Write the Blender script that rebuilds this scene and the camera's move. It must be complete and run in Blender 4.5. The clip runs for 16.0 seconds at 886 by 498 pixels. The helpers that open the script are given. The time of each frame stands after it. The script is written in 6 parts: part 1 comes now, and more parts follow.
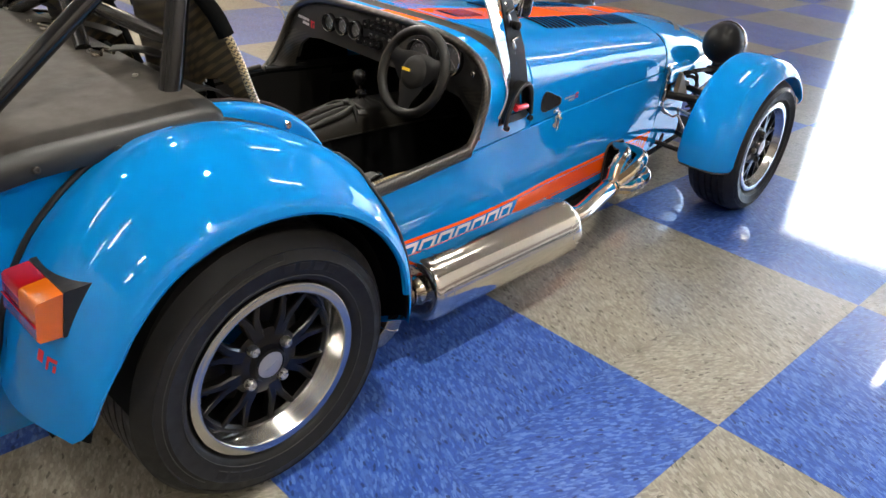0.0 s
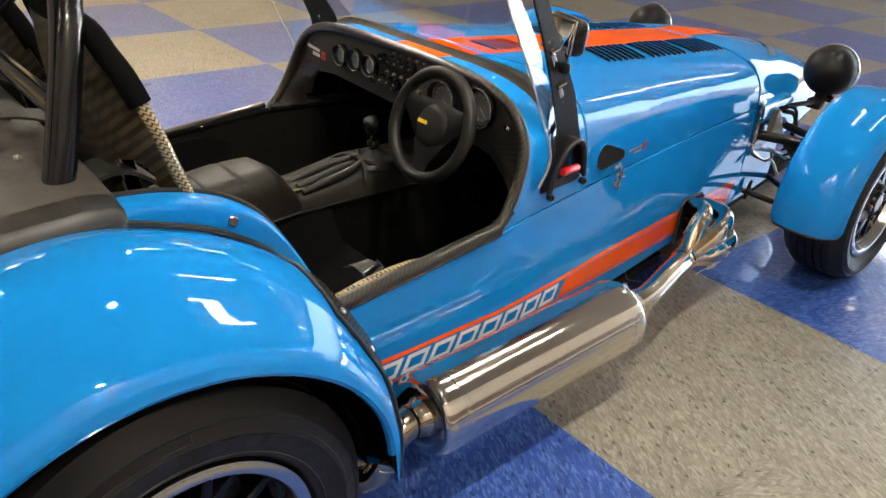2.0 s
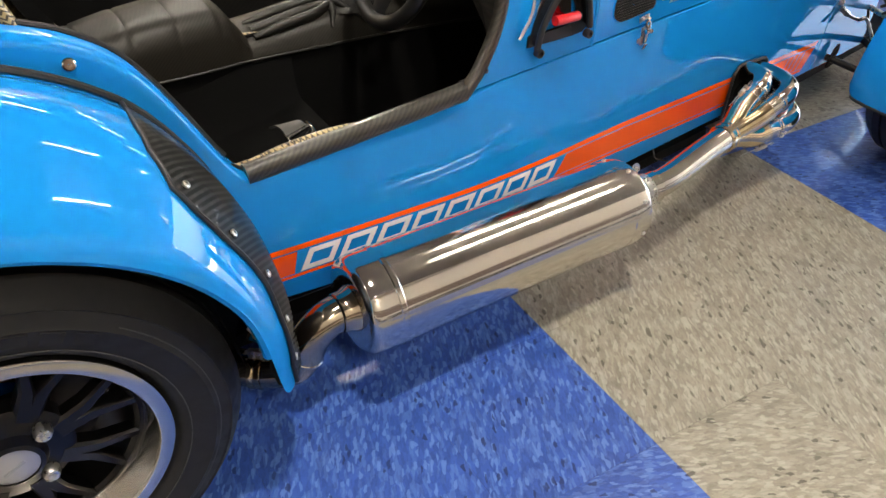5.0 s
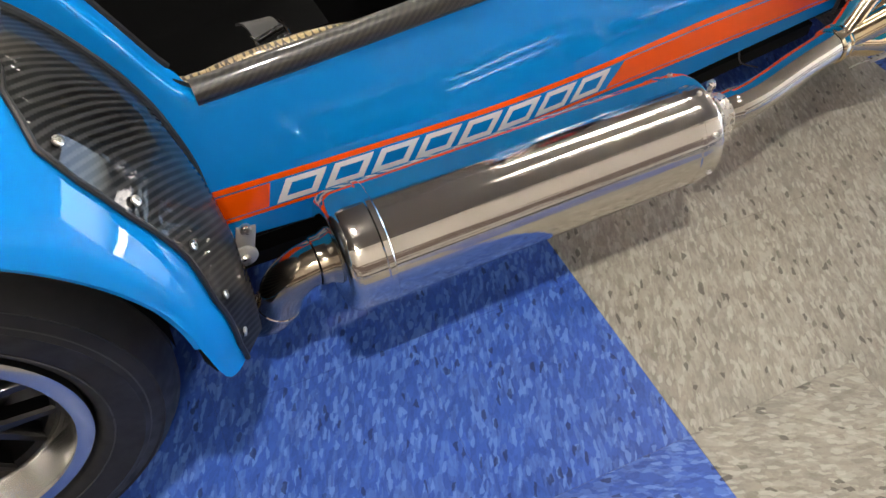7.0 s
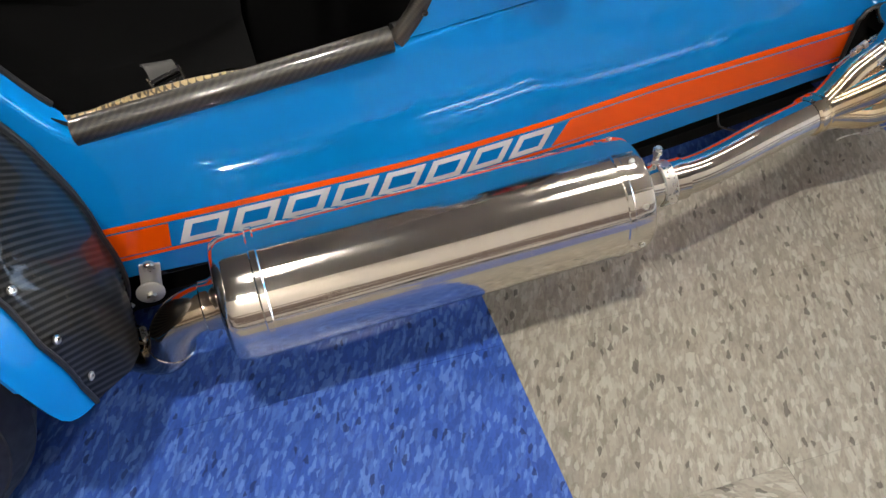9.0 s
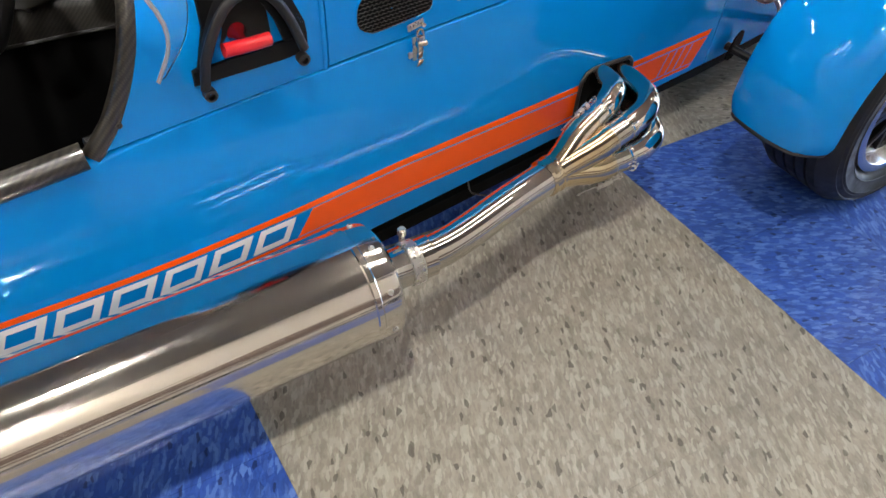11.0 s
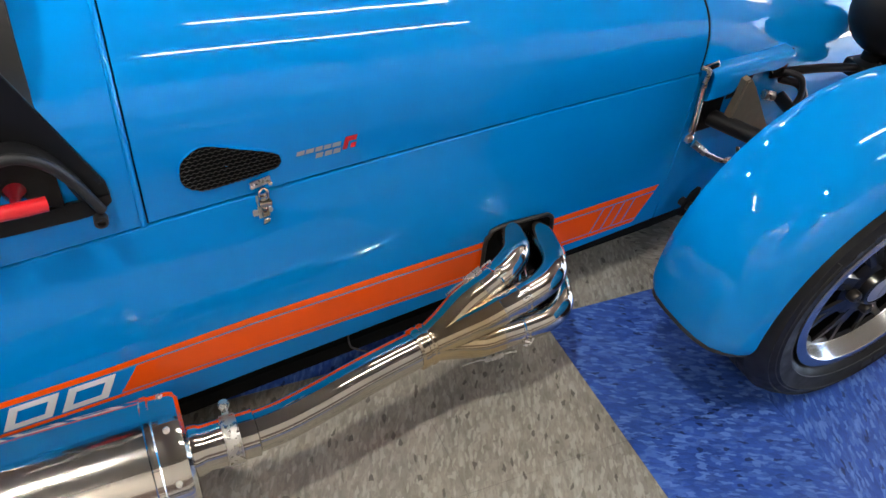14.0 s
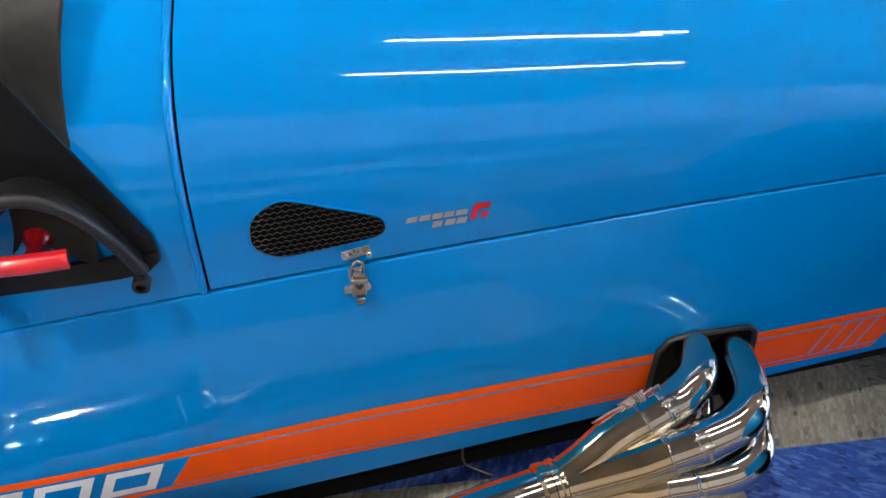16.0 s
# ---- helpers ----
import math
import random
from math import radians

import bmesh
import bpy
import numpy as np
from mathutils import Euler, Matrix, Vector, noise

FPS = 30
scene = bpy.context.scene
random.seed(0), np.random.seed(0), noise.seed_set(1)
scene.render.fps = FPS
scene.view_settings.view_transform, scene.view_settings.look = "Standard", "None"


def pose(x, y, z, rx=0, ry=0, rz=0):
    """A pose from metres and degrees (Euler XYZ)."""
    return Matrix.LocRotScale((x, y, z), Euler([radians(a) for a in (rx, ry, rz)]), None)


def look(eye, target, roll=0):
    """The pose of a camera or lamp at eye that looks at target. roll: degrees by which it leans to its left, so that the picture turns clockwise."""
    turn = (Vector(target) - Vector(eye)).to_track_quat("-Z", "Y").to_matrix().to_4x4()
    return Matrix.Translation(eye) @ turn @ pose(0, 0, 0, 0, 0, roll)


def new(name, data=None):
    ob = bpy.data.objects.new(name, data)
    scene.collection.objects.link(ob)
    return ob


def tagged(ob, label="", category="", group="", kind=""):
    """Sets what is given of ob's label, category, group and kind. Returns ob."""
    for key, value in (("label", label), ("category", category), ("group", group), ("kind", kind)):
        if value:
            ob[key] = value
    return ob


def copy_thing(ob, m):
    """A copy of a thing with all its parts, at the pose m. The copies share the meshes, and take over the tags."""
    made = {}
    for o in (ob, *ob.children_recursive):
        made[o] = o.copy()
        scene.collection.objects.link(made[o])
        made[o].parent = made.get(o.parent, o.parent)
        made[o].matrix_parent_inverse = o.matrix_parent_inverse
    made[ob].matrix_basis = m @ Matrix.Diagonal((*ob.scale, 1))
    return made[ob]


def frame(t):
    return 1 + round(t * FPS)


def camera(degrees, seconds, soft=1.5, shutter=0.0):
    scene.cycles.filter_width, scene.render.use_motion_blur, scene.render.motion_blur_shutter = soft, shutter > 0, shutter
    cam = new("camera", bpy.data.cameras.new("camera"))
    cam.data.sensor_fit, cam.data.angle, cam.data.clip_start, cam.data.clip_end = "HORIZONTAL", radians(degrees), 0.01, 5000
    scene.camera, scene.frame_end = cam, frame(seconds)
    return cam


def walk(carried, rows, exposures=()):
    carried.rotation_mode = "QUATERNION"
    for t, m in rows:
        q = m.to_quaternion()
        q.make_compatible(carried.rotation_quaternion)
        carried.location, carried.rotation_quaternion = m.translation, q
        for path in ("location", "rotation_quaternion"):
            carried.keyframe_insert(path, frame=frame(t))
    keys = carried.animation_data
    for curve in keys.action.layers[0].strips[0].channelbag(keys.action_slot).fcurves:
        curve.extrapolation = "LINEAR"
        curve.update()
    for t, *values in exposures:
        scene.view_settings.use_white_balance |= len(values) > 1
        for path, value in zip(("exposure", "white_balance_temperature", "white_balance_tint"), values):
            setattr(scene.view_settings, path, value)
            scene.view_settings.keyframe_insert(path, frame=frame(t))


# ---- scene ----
cam = camera(60.4, 16.0)
METRES, EYE, TILT, LEAN, TURN = 8.0, 1.5, 0.0, 0.0, 0.0
PATH = [
    (0, (-0.703, -1.793, 1.237), (0.622, -0.624, 0.299), 5.2),
    (0.5, (-0.532, -1.777, 1.244), (0.746, -0.561, 0.302), 5.7),
    (1, (-0.422, -1.733, 1.241), (0.801, -0.46, 0.302), 5.7),
    (1.5, (-0.332, -1.622, 1.24), (0.866, -0.32, 0.308), 4.7),
    (2, (-0.252, -1.5, 1.224), (0.943, -0.208, 0.273), 3.8),
    (2.5, (-0.186, -1.46, 1.2), (0.994, -0.176, 0.22), 3.5),
    (3, (-0.093, -1.454, 1.194), (1.05, -0.163, 0.181), 3.2),
    (3.5, (-0.018, -1.46, 1.181), (1.072, -0.158, 0.124), 2.9),
    (4, (0.041, -1.486, 1.166), (1.063, -0.168, 0.062), 2.4),
    (4.5, (0.093, -1.502, 1.141), (1.038, -0.19, -0.036), 2.3),
    (5, (0.116, -1.487, 1.117), (0.998, -0.212, -0.146), 2.6),
    (7.5, (0.424, -1.272, 1.05), (0.923, -0.146, -0.526), 0.4),
    (8, (0.494, -1.29, 1.049), (0.899, -0.112, -0.517), -1.0),
    (8.5, (0.563, -1.305, 1.05), (0.93, -0.097, -0.502), -1.3),
    (9, (0.623, -1.332, 1.057), (1.025, -0.09, -0.458), -1.3),
    (9.5, (0.669, -1.357, 1.069), (1.155, -0.103, -0.411), -0.5),
    (10, (0.712, -1.388, 1.076), (1.307, -0.124, -0.355), 0.3),
    (12.5, (0.945, -1.212, 1.101), (1.915, -0.218, -0.338), 8.5),
    (13, (1.038, -1.243, 1.124), (1.925, -0.13, -0.282), 7.4),
    (13.5, (1.117, -1.275, 1.14), (1.919, -0.05, -0.223), 6.6),
    (14, (1.164, -1.286, 1.142), (1.878, 0.03, -0.183), 5.6),
    (14.5, (1.188, -1.253, 1.13), (1.833, 0.124, -0.169), 4.6),
    (15, (1.212, -1.165, 1.11), (1.796, 0.244, -0.183), 4.5),
    (15.5, (1.246, -1.09, 1.072), (1.707, 0.359, -0.227), 3.0),
    (16, (1.316, -1.062, 1.008), (1.58, 0.467, -0.253), 0.4),
]
# the picture's brightness and warmth along the way
MOOD = [(0, 4.78, 6700, 8), (1, 4.73, 6900, 8), (2, 4.68, 7250, 8), (3, 4.65, 7600, 8), (4, 4.80, 7450, 8), (5, 4.91, 7150, 9), (7.5, 4.76, 6650, 10), (10, 4.84, 6600, 10), (12.5, 4.72, 6450, 10), (16, 4.64, 6450, 10)]
walk(cam, [(t, look(eye, target, roll)) for t, eye, target, roll in PATH], MOOD)

# ---------------------------------------------------------------- exposure and light
world = bpy.data.worlds.new("sky")
scene.world = world
world.use_nodes = True
wn = world.node_tree.nodes
sky = wn.new("ShaderNodeTexSky")
sky.sky_type, sky.sun_disc = "NISHITA", False
SUN_EL, SUN_AZ = radians(42), radians(125)   # the sun stands behind the hall and lights the forecourt
sky.sun_elevation, sky.sun_rotation = SUN_EL, radians(90) - SUN_AZ
sky.dust_density, sky.air_density = 6.0, 0.8
wn["Background"].inputs["Strength"].default_value = 0.15
world.node_tree.links.new(sky.outputs["Color"], wn["Background"].inputs["Color"])

sun_data = bpy.data.lights.new("sun", "SUN")
sun_data.energy, sun_data.angle, sun_data.color = 5.0, radians(0.6), (1.0, 0.95, 0.88)
sun = new("sun", sun_data)
sun_dir = Vector((math.cos(SUN_EL) * math.cos(SUN_AZ), math.cos(SUN_EL) * math.sin(SUN_AZ), math.sin(SUN_EL)))
sun.matrix_world = look(sun_dir * 30, (0, 0, 0))


# ---------------------------------------------------------------- materials
def mat(name, base, rough=0.5, metal=0.0, coat=0.0, coat_rough=0.03, spec=0.5):
    m = bpy.data.materials.new(name)
    m.use_nodes = True
    b = m.node_tree.nodes["Principled BSDF"]
    b.inputs["Base Color"].default_value = (*base, 1)
    b.inputs["Roughness"].default_value = rough
    b.inputs["Metallic"].default_value = metal
    b.inputs["Coat Weight"].default_value = coat
    b.inputs["Coat Roughness"].default_value = coat_rough
    b.inputs["Specular IOR Level"].default_value = spec
    return m


def nodes_of(m):
    t = m.node_tree
    return t, t.nodes["Principled BSDF"], lambda kind: t.nodes.new("ShaderNode" + kind)


def position(m, scale=(1, 1, 1), turn=0.0):
    """World place, scaled, as a vector output."""
    t, b, add = nodes_of(m)
    g, mp = add("NewGeometry"), add("Mapping")
    mp.inputs["Scale"].default_value = scale
    mp.inputs["Rotation"].default_value = (0, 0, turn)
    t.links.new(g.outputs["Position"], mp.inputs["Vector"])
    return mp.outputs["Vector"]


def noise_of(m, vec, scale, detail=4.0, rough=0.55, warp=0.0):
    t, b, add = nodes_of(m)
    n = add("TexNoise")
    n.inputs["Scale"].default_value, n.inputs["Detail"].default_value, n.inputs["Roughness"].default_value = scale, detail, rough
    n.inputs["Distortion"].default_value = warp
    t.links.new(vec, n.inputs["Vector"])
    return n.outputs["Fac"]


def ramp_of(m, fac, stops):
    t, b, add = nodes_of(m)
    r = add("ValToRGB")
    el = r.color_ramp.elements
    while len(el) < len(stops):
        el.new(0.5)
    for e, (p, c) in zip(el, stops):
        e.position, e.color = p, (*c, 1) if len(c) == 3 else c
    t.links.new(fac, r.inputs["Fac"])
    return r.outputs["Color"]


def grey(a):
    return (a, a, a)


def roughen(m, scale, low, high, vec=None):
    """Lets the roughness wander between low and high."""
    t, b, add = nodes_of(m)
    n = noise_of(m, vec or position(m), scale, 6)
    t.links.new(ramp_of(m, n, [(0.3, grey(low)), (0.7, grey(high))]), b.inputs["Roughness"])


def bump(m, fac, strength, dist):
    t, b, add = nodes_of(m)
    n = add("Bump")
    n.inputs["Strength"].default_value, n.inputs["Distance"].default_value = strength, dist
    t.links.new(fac, n.inputs["Height"])
    t.links.new(n.outputs["Normal"], b.inputs["Normal"])


def paint(name, base):
    """Solid car paint under clear lacquer with very slight orange peel and dust."""
    m = mat(name, base, 0.5, 0.0, 0.85, 0.02, 0.0)
    t, b, add = nodes_of(m)
    v = position(m)
    n = noise_of(m, v, 260, 2)
    nb = add("Bump")
    nb.inputs["Strength"].default_value, nb.inputs["Distance"].default_value = 0.006, 0.0006
    t.links.new(n, nb.inputs["Height"])
    t.links.new(nb.outputs["Normal"], b.inputs["Coat Normal"])
    d = noise_of(m, v, 30, 8, 0.7)
    t.links.new(ramp_of(m, d, [(0.4, grey(0.002)), (0.8, grey(0.012))]), b.inputs["Coat Roughness"])
    return m


def field(m):
    """Short hands for arithmetic nodes on the world place: returns op and the three coordinates."""
    t, b, add = nodes_of(m)
    g, sep = add("NewGeometry"), add("SeparateXYZ")
    t.links.new(g.outputs["Position"], sep.inputs[0])

    def op(kind, *given):
        n = add("Math")
        n.operation = kind
        for i, s in enumerate(given):
            if isinstance(s, (int, float)):
                n.inputs[i].default_value = s
            else:
                t.links.new(s, n.inputs[i])
        return n.outputs[0]
    return op, sep.outputs["X"], sep.outputs["Y"], sep.outputs["Z"]


def weave(name, dark, light, size, rough=0.25, coat=0.6):
    """Two-by-two twill cloth under resin: each yarn passes over two and under two, a step on in each row."""
    m = mat(name, dark, rough, 0.0, coat, 0.05)
    t, b, add = nodes_of(m)
    op, X, Y, Z = field(m)
    u = op("MULTIPLY", op("ADD", X, op("MULTIPLY", Y, 0.5)), 1 / size)
    w = op("MULTIPLY", op("ADD", Z, op("MULTIPLY", Y, 0.8)), 1 / size)
    step = op("FLOORED_MODULO", op("SUBTRACT", op("FLOOR", u), op("FLOOR", w)), 4.0)
    over = op("LESS_THAN", step, 1.5)
    along = op("ABSOLUTE", op("SINE", op("MULTIPLY", u, 3.1416)))
    across = op("ABSOLUTE", op("SINE", op("MULTIPLY", w, 3.1416)))
    f = op("ADD", op("MULTIPLY", over, op("MULTIPLY_ADD", along, 0.5, 0.5)), op("MULTIPLY", op("SUBTRACT", 1.0, over), op("MULTIPLY", across, 0.28)))
    t.links.new(ramp_of(m, f, [(0.05, dark), (0.95, light)]), b.inputs["Base Color"])
    bump(m, f, 0.25, 0.0004)
    return m


BLUE = paint("blue_paint", (0.0003, 0.205, 0.575))
ORANGE = paint("orange_vinyl", (0.88, 0.092, 0.002))
WHITE_V = paint("white_vinyl", (0.72, 0.76, 0.78))
LINE_V = paint("pale_blue_line", (0.10, 0.27, 0.50))
BLACK = mat("black_powder_coat", (0.008, 0.008, 0.0085), 0.42, 0, 0.12, 0.12, 0.15)
roughen(BLACK, 60, 0.32, 0.5)
GLOSS_BLACK = mat("gloss_black", (0.004, 0.004, 0.0045), 0.3, 0, 0.5, 0.06, 0.3)
roughen(GLOSS_BLACK, 6, 0.22, 0.28)
WHEEL_BLACK = mat("black_wheel_paint", (0.0022, 0.0022, 0.0024), 0.3, 0, 0.35, 0.06, 0.2)
RUBBER = mat("tyre_rubber", (0.013, 0.013, 0.0133), 0.58, 0, 0, 0.03, 0.3)
roughen(RUBBER, 35, 0.42, 0.66)
# greyer than the tyre: the sheen on the moulded lines put into colour
TYRE_SHEEN = mat("moulded_edge_sheen", (0.042, 0.041, 0.039), 0.5, 0, 0, 0.03, 0.4)
TRIM_RUBBER = mat("black_rubber", (0.010, 0.010, 0.011), 0.5)
roughen(TRIM_RUBBER, 80, 0.4, 0.6)
CHROME = mat("polished_steel", (0.58, 0.545, 0.49), 0.06, 1.0)
roughen(CHROME, 14, 0.03, 0.075)
MUFFLER = mat("brushed_bright_steel", (0.70, 0.665, 0.605), 0.08, 1.0)
roughen(MUFFLER, 1.0, 0.06, 0.14, position(MUFFLER, (220, 12, 12)))
bump(MUFFLER, noise_of(MUFFLER, position(MUFFLER, (1.2, 75, 75)), 1.0, 3), 0.35, 0.0016)
PIPE_BROWN = mat("browned_steel", (0.42, 0.36, 0.28), 0.1, 1.0)
roughen(PIPE_BROWN, 18, 0.06, 0.16)
GOLD_STEEL = mat("heat_tinted_steel", (0.72, 0.64, 0.50), 0.08, 1.0)
roughen(GOLD_STEEL, 18, 0.05, 0.16)
t_, b_, add_ = nodes_of(GOLD_STEEL)
t_.links.new(ramp_of(GOLD_STEEL, noise_of(GOLD_STEEL, position(GOLD_STEEL), 7, 4), [(0.32, (0.66, 0.59, 0.46)), (0.52, (0.62, 0.49, 0.30)), (0.7, (0.54, 0.51, 0.46))]), b_.inputs["Base Color"])
ALLOY = mat("machined_alloy", (0.54, 0.53, 0.51), 0.22, 1.0)
roughen(ALLOY, 500, 0.17, 0.23)
CAP = mat("silver_cap_paint", (0.50, 0.50, 0.51), 0.35, 0.7)
WEBBING = mat("black_webbing", (0.022, 0.0215, 0.020), 0.55)
TAB = mat("bright_alloy_tab", (0.55, 0.54, 0.50), 0.35, 0.5)
ZINC = mat("zinc_plate", (0.62, 0.60, 0.55), 0.3, 1.0)
roughen(ZINC, 120, 0.2, 0.42)
DARK_STEEL = mat("dark_steel", (0.06, 0.055, 0.05), 0.4, 0.8)
roughen(DARK_STEEL, 60, 0.3, 0.55)
BRACKET = mat("bare_bracket_metal", (0.20, 0.165, 0.12), 0.45, 0.6)
roughen(BRACKET, 80, 0.35, 0.6)
RUST = mat("cadmium_plate", (0.30, 0.20, 0.11), 0.4, 0.7)
roughen(RUST, 60, 0.3, 0.55)
CARBON = weave("carbon_twill", (0.003, 0.003, 0.003), (0.030, 0.026, 0.020), 0.0026, 0.35, 0.8)
CARBON_RIB = mat("carbon_guard_cloth", (0.004, 0.004, 0.004), 0.5, 0, 0.45, 0.02, 0.1)
t_, b_, add_ = nodes_of(CARBON_RIB)
op_, X_, Y_, Z_ = field(CARBON_RIB)
turn_ = op_("MULTIPLY", op_("ARCTAN2", op_("SUBTRACT", Z_, 0.29), X_), 0.415)       # round the wheel arch
lay_ = op_("MULTIPLY", op_("SUBTRACT", turn_, op_("ABSOLUTE", Y_)), 6.2832 / 0.0118)   # yarns lie aslant the arch
cut_ = op_("MULTIPLY", op_("ADD", turn_, op_("ABSOLUTE", Y_)), 6.2832 / 0.0060)
rib = op_("MULTIPLY_ADD", op_("SINE", lay_), 0.5, op_("MULTIPLY_ADD", op_("SINE", cut_), 0.10, 0.5))
t_.links.new(ramp_of(CARBON_RIB, rib, [(0.30, (0.0022, 0.0022, 0.0022)), (0.85, (0.030, 0.030, 0.029))]), b_.inputs["Base Color"])
CARBON_DULL = weave("dull_carbon_twill", (0.003, 0.003, 0.003), (0.009, 0.008, 0.007), 0.0040, 0.5, 0.1)
SEAL = mat("seal_rubber", (0.013, 0.012, 0.0105), 0.5, 0, 0, 0.03, 0.25)
roughen(SEAL, 50, 0.45, 0.65)
# glowing glass of the added fill lamps
FILL_GLASS = mat("fill_lamp_glass", (0.9, 0.9, 0.9), 0.4)
FILL_GLASS.node_tree.nodes["Principled BSDF"].inputs["Emission Color"].default_value = (1.0, 0.95, 0.88, 1)
FILL_GLASS.node_tree.nodes["Principled BSDF"].inputs["Emission Strength"].default_value = 46.0
SHELL_CLOTH = weave("brown_shell_cloth", (0.008, 0.006, 0.003), (0.085, 0.062, 0.030), 0.0055, 0.35, 0.4)
BRAID = mat("gold_braid", (0.2, 0.15, 0.08), 0.3, 0, 0.6, 0.05)
t_, b_, add_ = nodes_of(BRAID)
op_, X_, Y_, Z_ = field(BRAID)
zig_ = op_("PINGPONG", op_("MULTIPLY_ADD", Z_, 0.567, X_), 0.0050)                  # yarns turn back at each crossing
run_ = op_("SINE", op_("MULTIPLY", op_("ADD", Z_, op_("MULTIPLY", zig_, 0.9)), 6.2832 / 0.0072))
t_.links.new(ramp_of(BRAID, op_("MULTIPLY_ADD", run_, 0.5, 0.5), [(0.15, (0.022, 0.015, 0.007)), (0.6, (0.33, 0.25, 0.12))]), b_.inputs["Base Color"])
bump(BRAID, run_, 0.3, 0.0006)
LEATHER = mat("black_leather", (0.009, 0.0085, 0.008), 0.42, 0, 0, 0.03, 0.35)
bump(LEATHER, noise_of(LEATHER, position(LEATHER), 420, 3), 0.25, 0.001)
roughen(LEATHER, 30, 0.34, 0.5)
QUILT = weave("grained_black_leather", (0.006, 0.0054, 0.0045), (0.017, 0.0152, 0.012), 0.0020, 0.42, 0.0)
QUILT.node_tree.nodes["Principled BSDF"].inputs["Specular IOR Level"].default_value = 0.3
CRACKLE = mat("crackle_paint", (0.032, 0.030, 0.028), 0.6, 0, 0, 0.03, 0.4)
bump(CRACKLE, noise_of(CRACKLE, position(CRACKLE), 700, 3), 0.35, 0.0006)
CLOTH = mat("black_cloth", (0.0036, 0.0037, 0.0039), 0.95, 0, 0, 0.03, 0.06)
bump(CLOTH, noise_of(CLOTH, position(CLOTH), 900, 2), 0.3, 0.001)
VINYL = mat("grey_brown_vinyl", (0.050, 0.043, 0.037), 0.62)
bump(VINYL, noise_of(VINYL, position(VINYL), 60, 6), 0.2, 0.004)
roughen(VINYL, 25, 0.55, 0.75)
VINYL_EDGE = mat("dark_vinyl", (0.012, 0.0125, 0.013), 0.45)
bump(VINYL_EDGE, noise_of(VINYL_EDGE, position(VINYL_EDGE), 300, 3), 0.2, 0.001)
RED_LENS = mat("red_lens", (0.45, 0.006, 0.012), 0.15, 0, 0.6)
RED_LENS.node_tree.nodes["Principled BSDF"].inputs["Transmission Weight"].default_value = 0.25
AMBER_LENS = mat("amber_lens", (0.75, 0.16, 0.008), 0.15, 0, 0.6)
AMBER_LENS.node_tree.nodes["Principled BSDF"].inputs["Transmission Weight"].default_value = 0.25
CLEAR_LENS = mat("clear_lens", (0.8, 0.8, 0.8), 0.08, 0, 0.5)
CLEAR_LENS.node_tree.nodes["Principled BSDF"].inputs["Transmission Weight"].default_value = 0.7
RED_PLASTIC = mat("red_plastic", (0.62, 0.012, 0.02), 0.3, 0, 0.5)
YELLOW = mat("yellow_print", (0.75, 0.5, 0.02), 0.5)
RED_PRINT = mat("red_print", (0.55, 0.01, 0.02), 0.4)
WHITE_PRINT = mat("white_print", (0.6, 0.6, 0.6), 0.5)
GREY_PRINT = mat("silver_print", (0.42, 0.43, 0.44), 0.35, 0.6)
MIRROR = mat("mirror_glass", (0.85, 0.86, 0.87), 0.02, 1.0)
DIAL = mat("dial_face", (0.20, 0.20, 0.20), 0.4, 0, 0.8)
GLASS = mat("clear_glass", (0.96, 0.98, 0.97), 0.0)
GLASS.node_tree.nodes["Principled BSDF"].inputs["Transmission Weight"].default_value = 1.0
GLASS.node_tree.nodes["Principled BSDF"].inputs["IOR"].default_value = 1.45
# near-black that stands in for shade in hollows, also on hidden parts
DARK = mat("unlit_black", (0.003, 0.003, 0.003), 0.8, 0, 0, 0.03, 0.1)


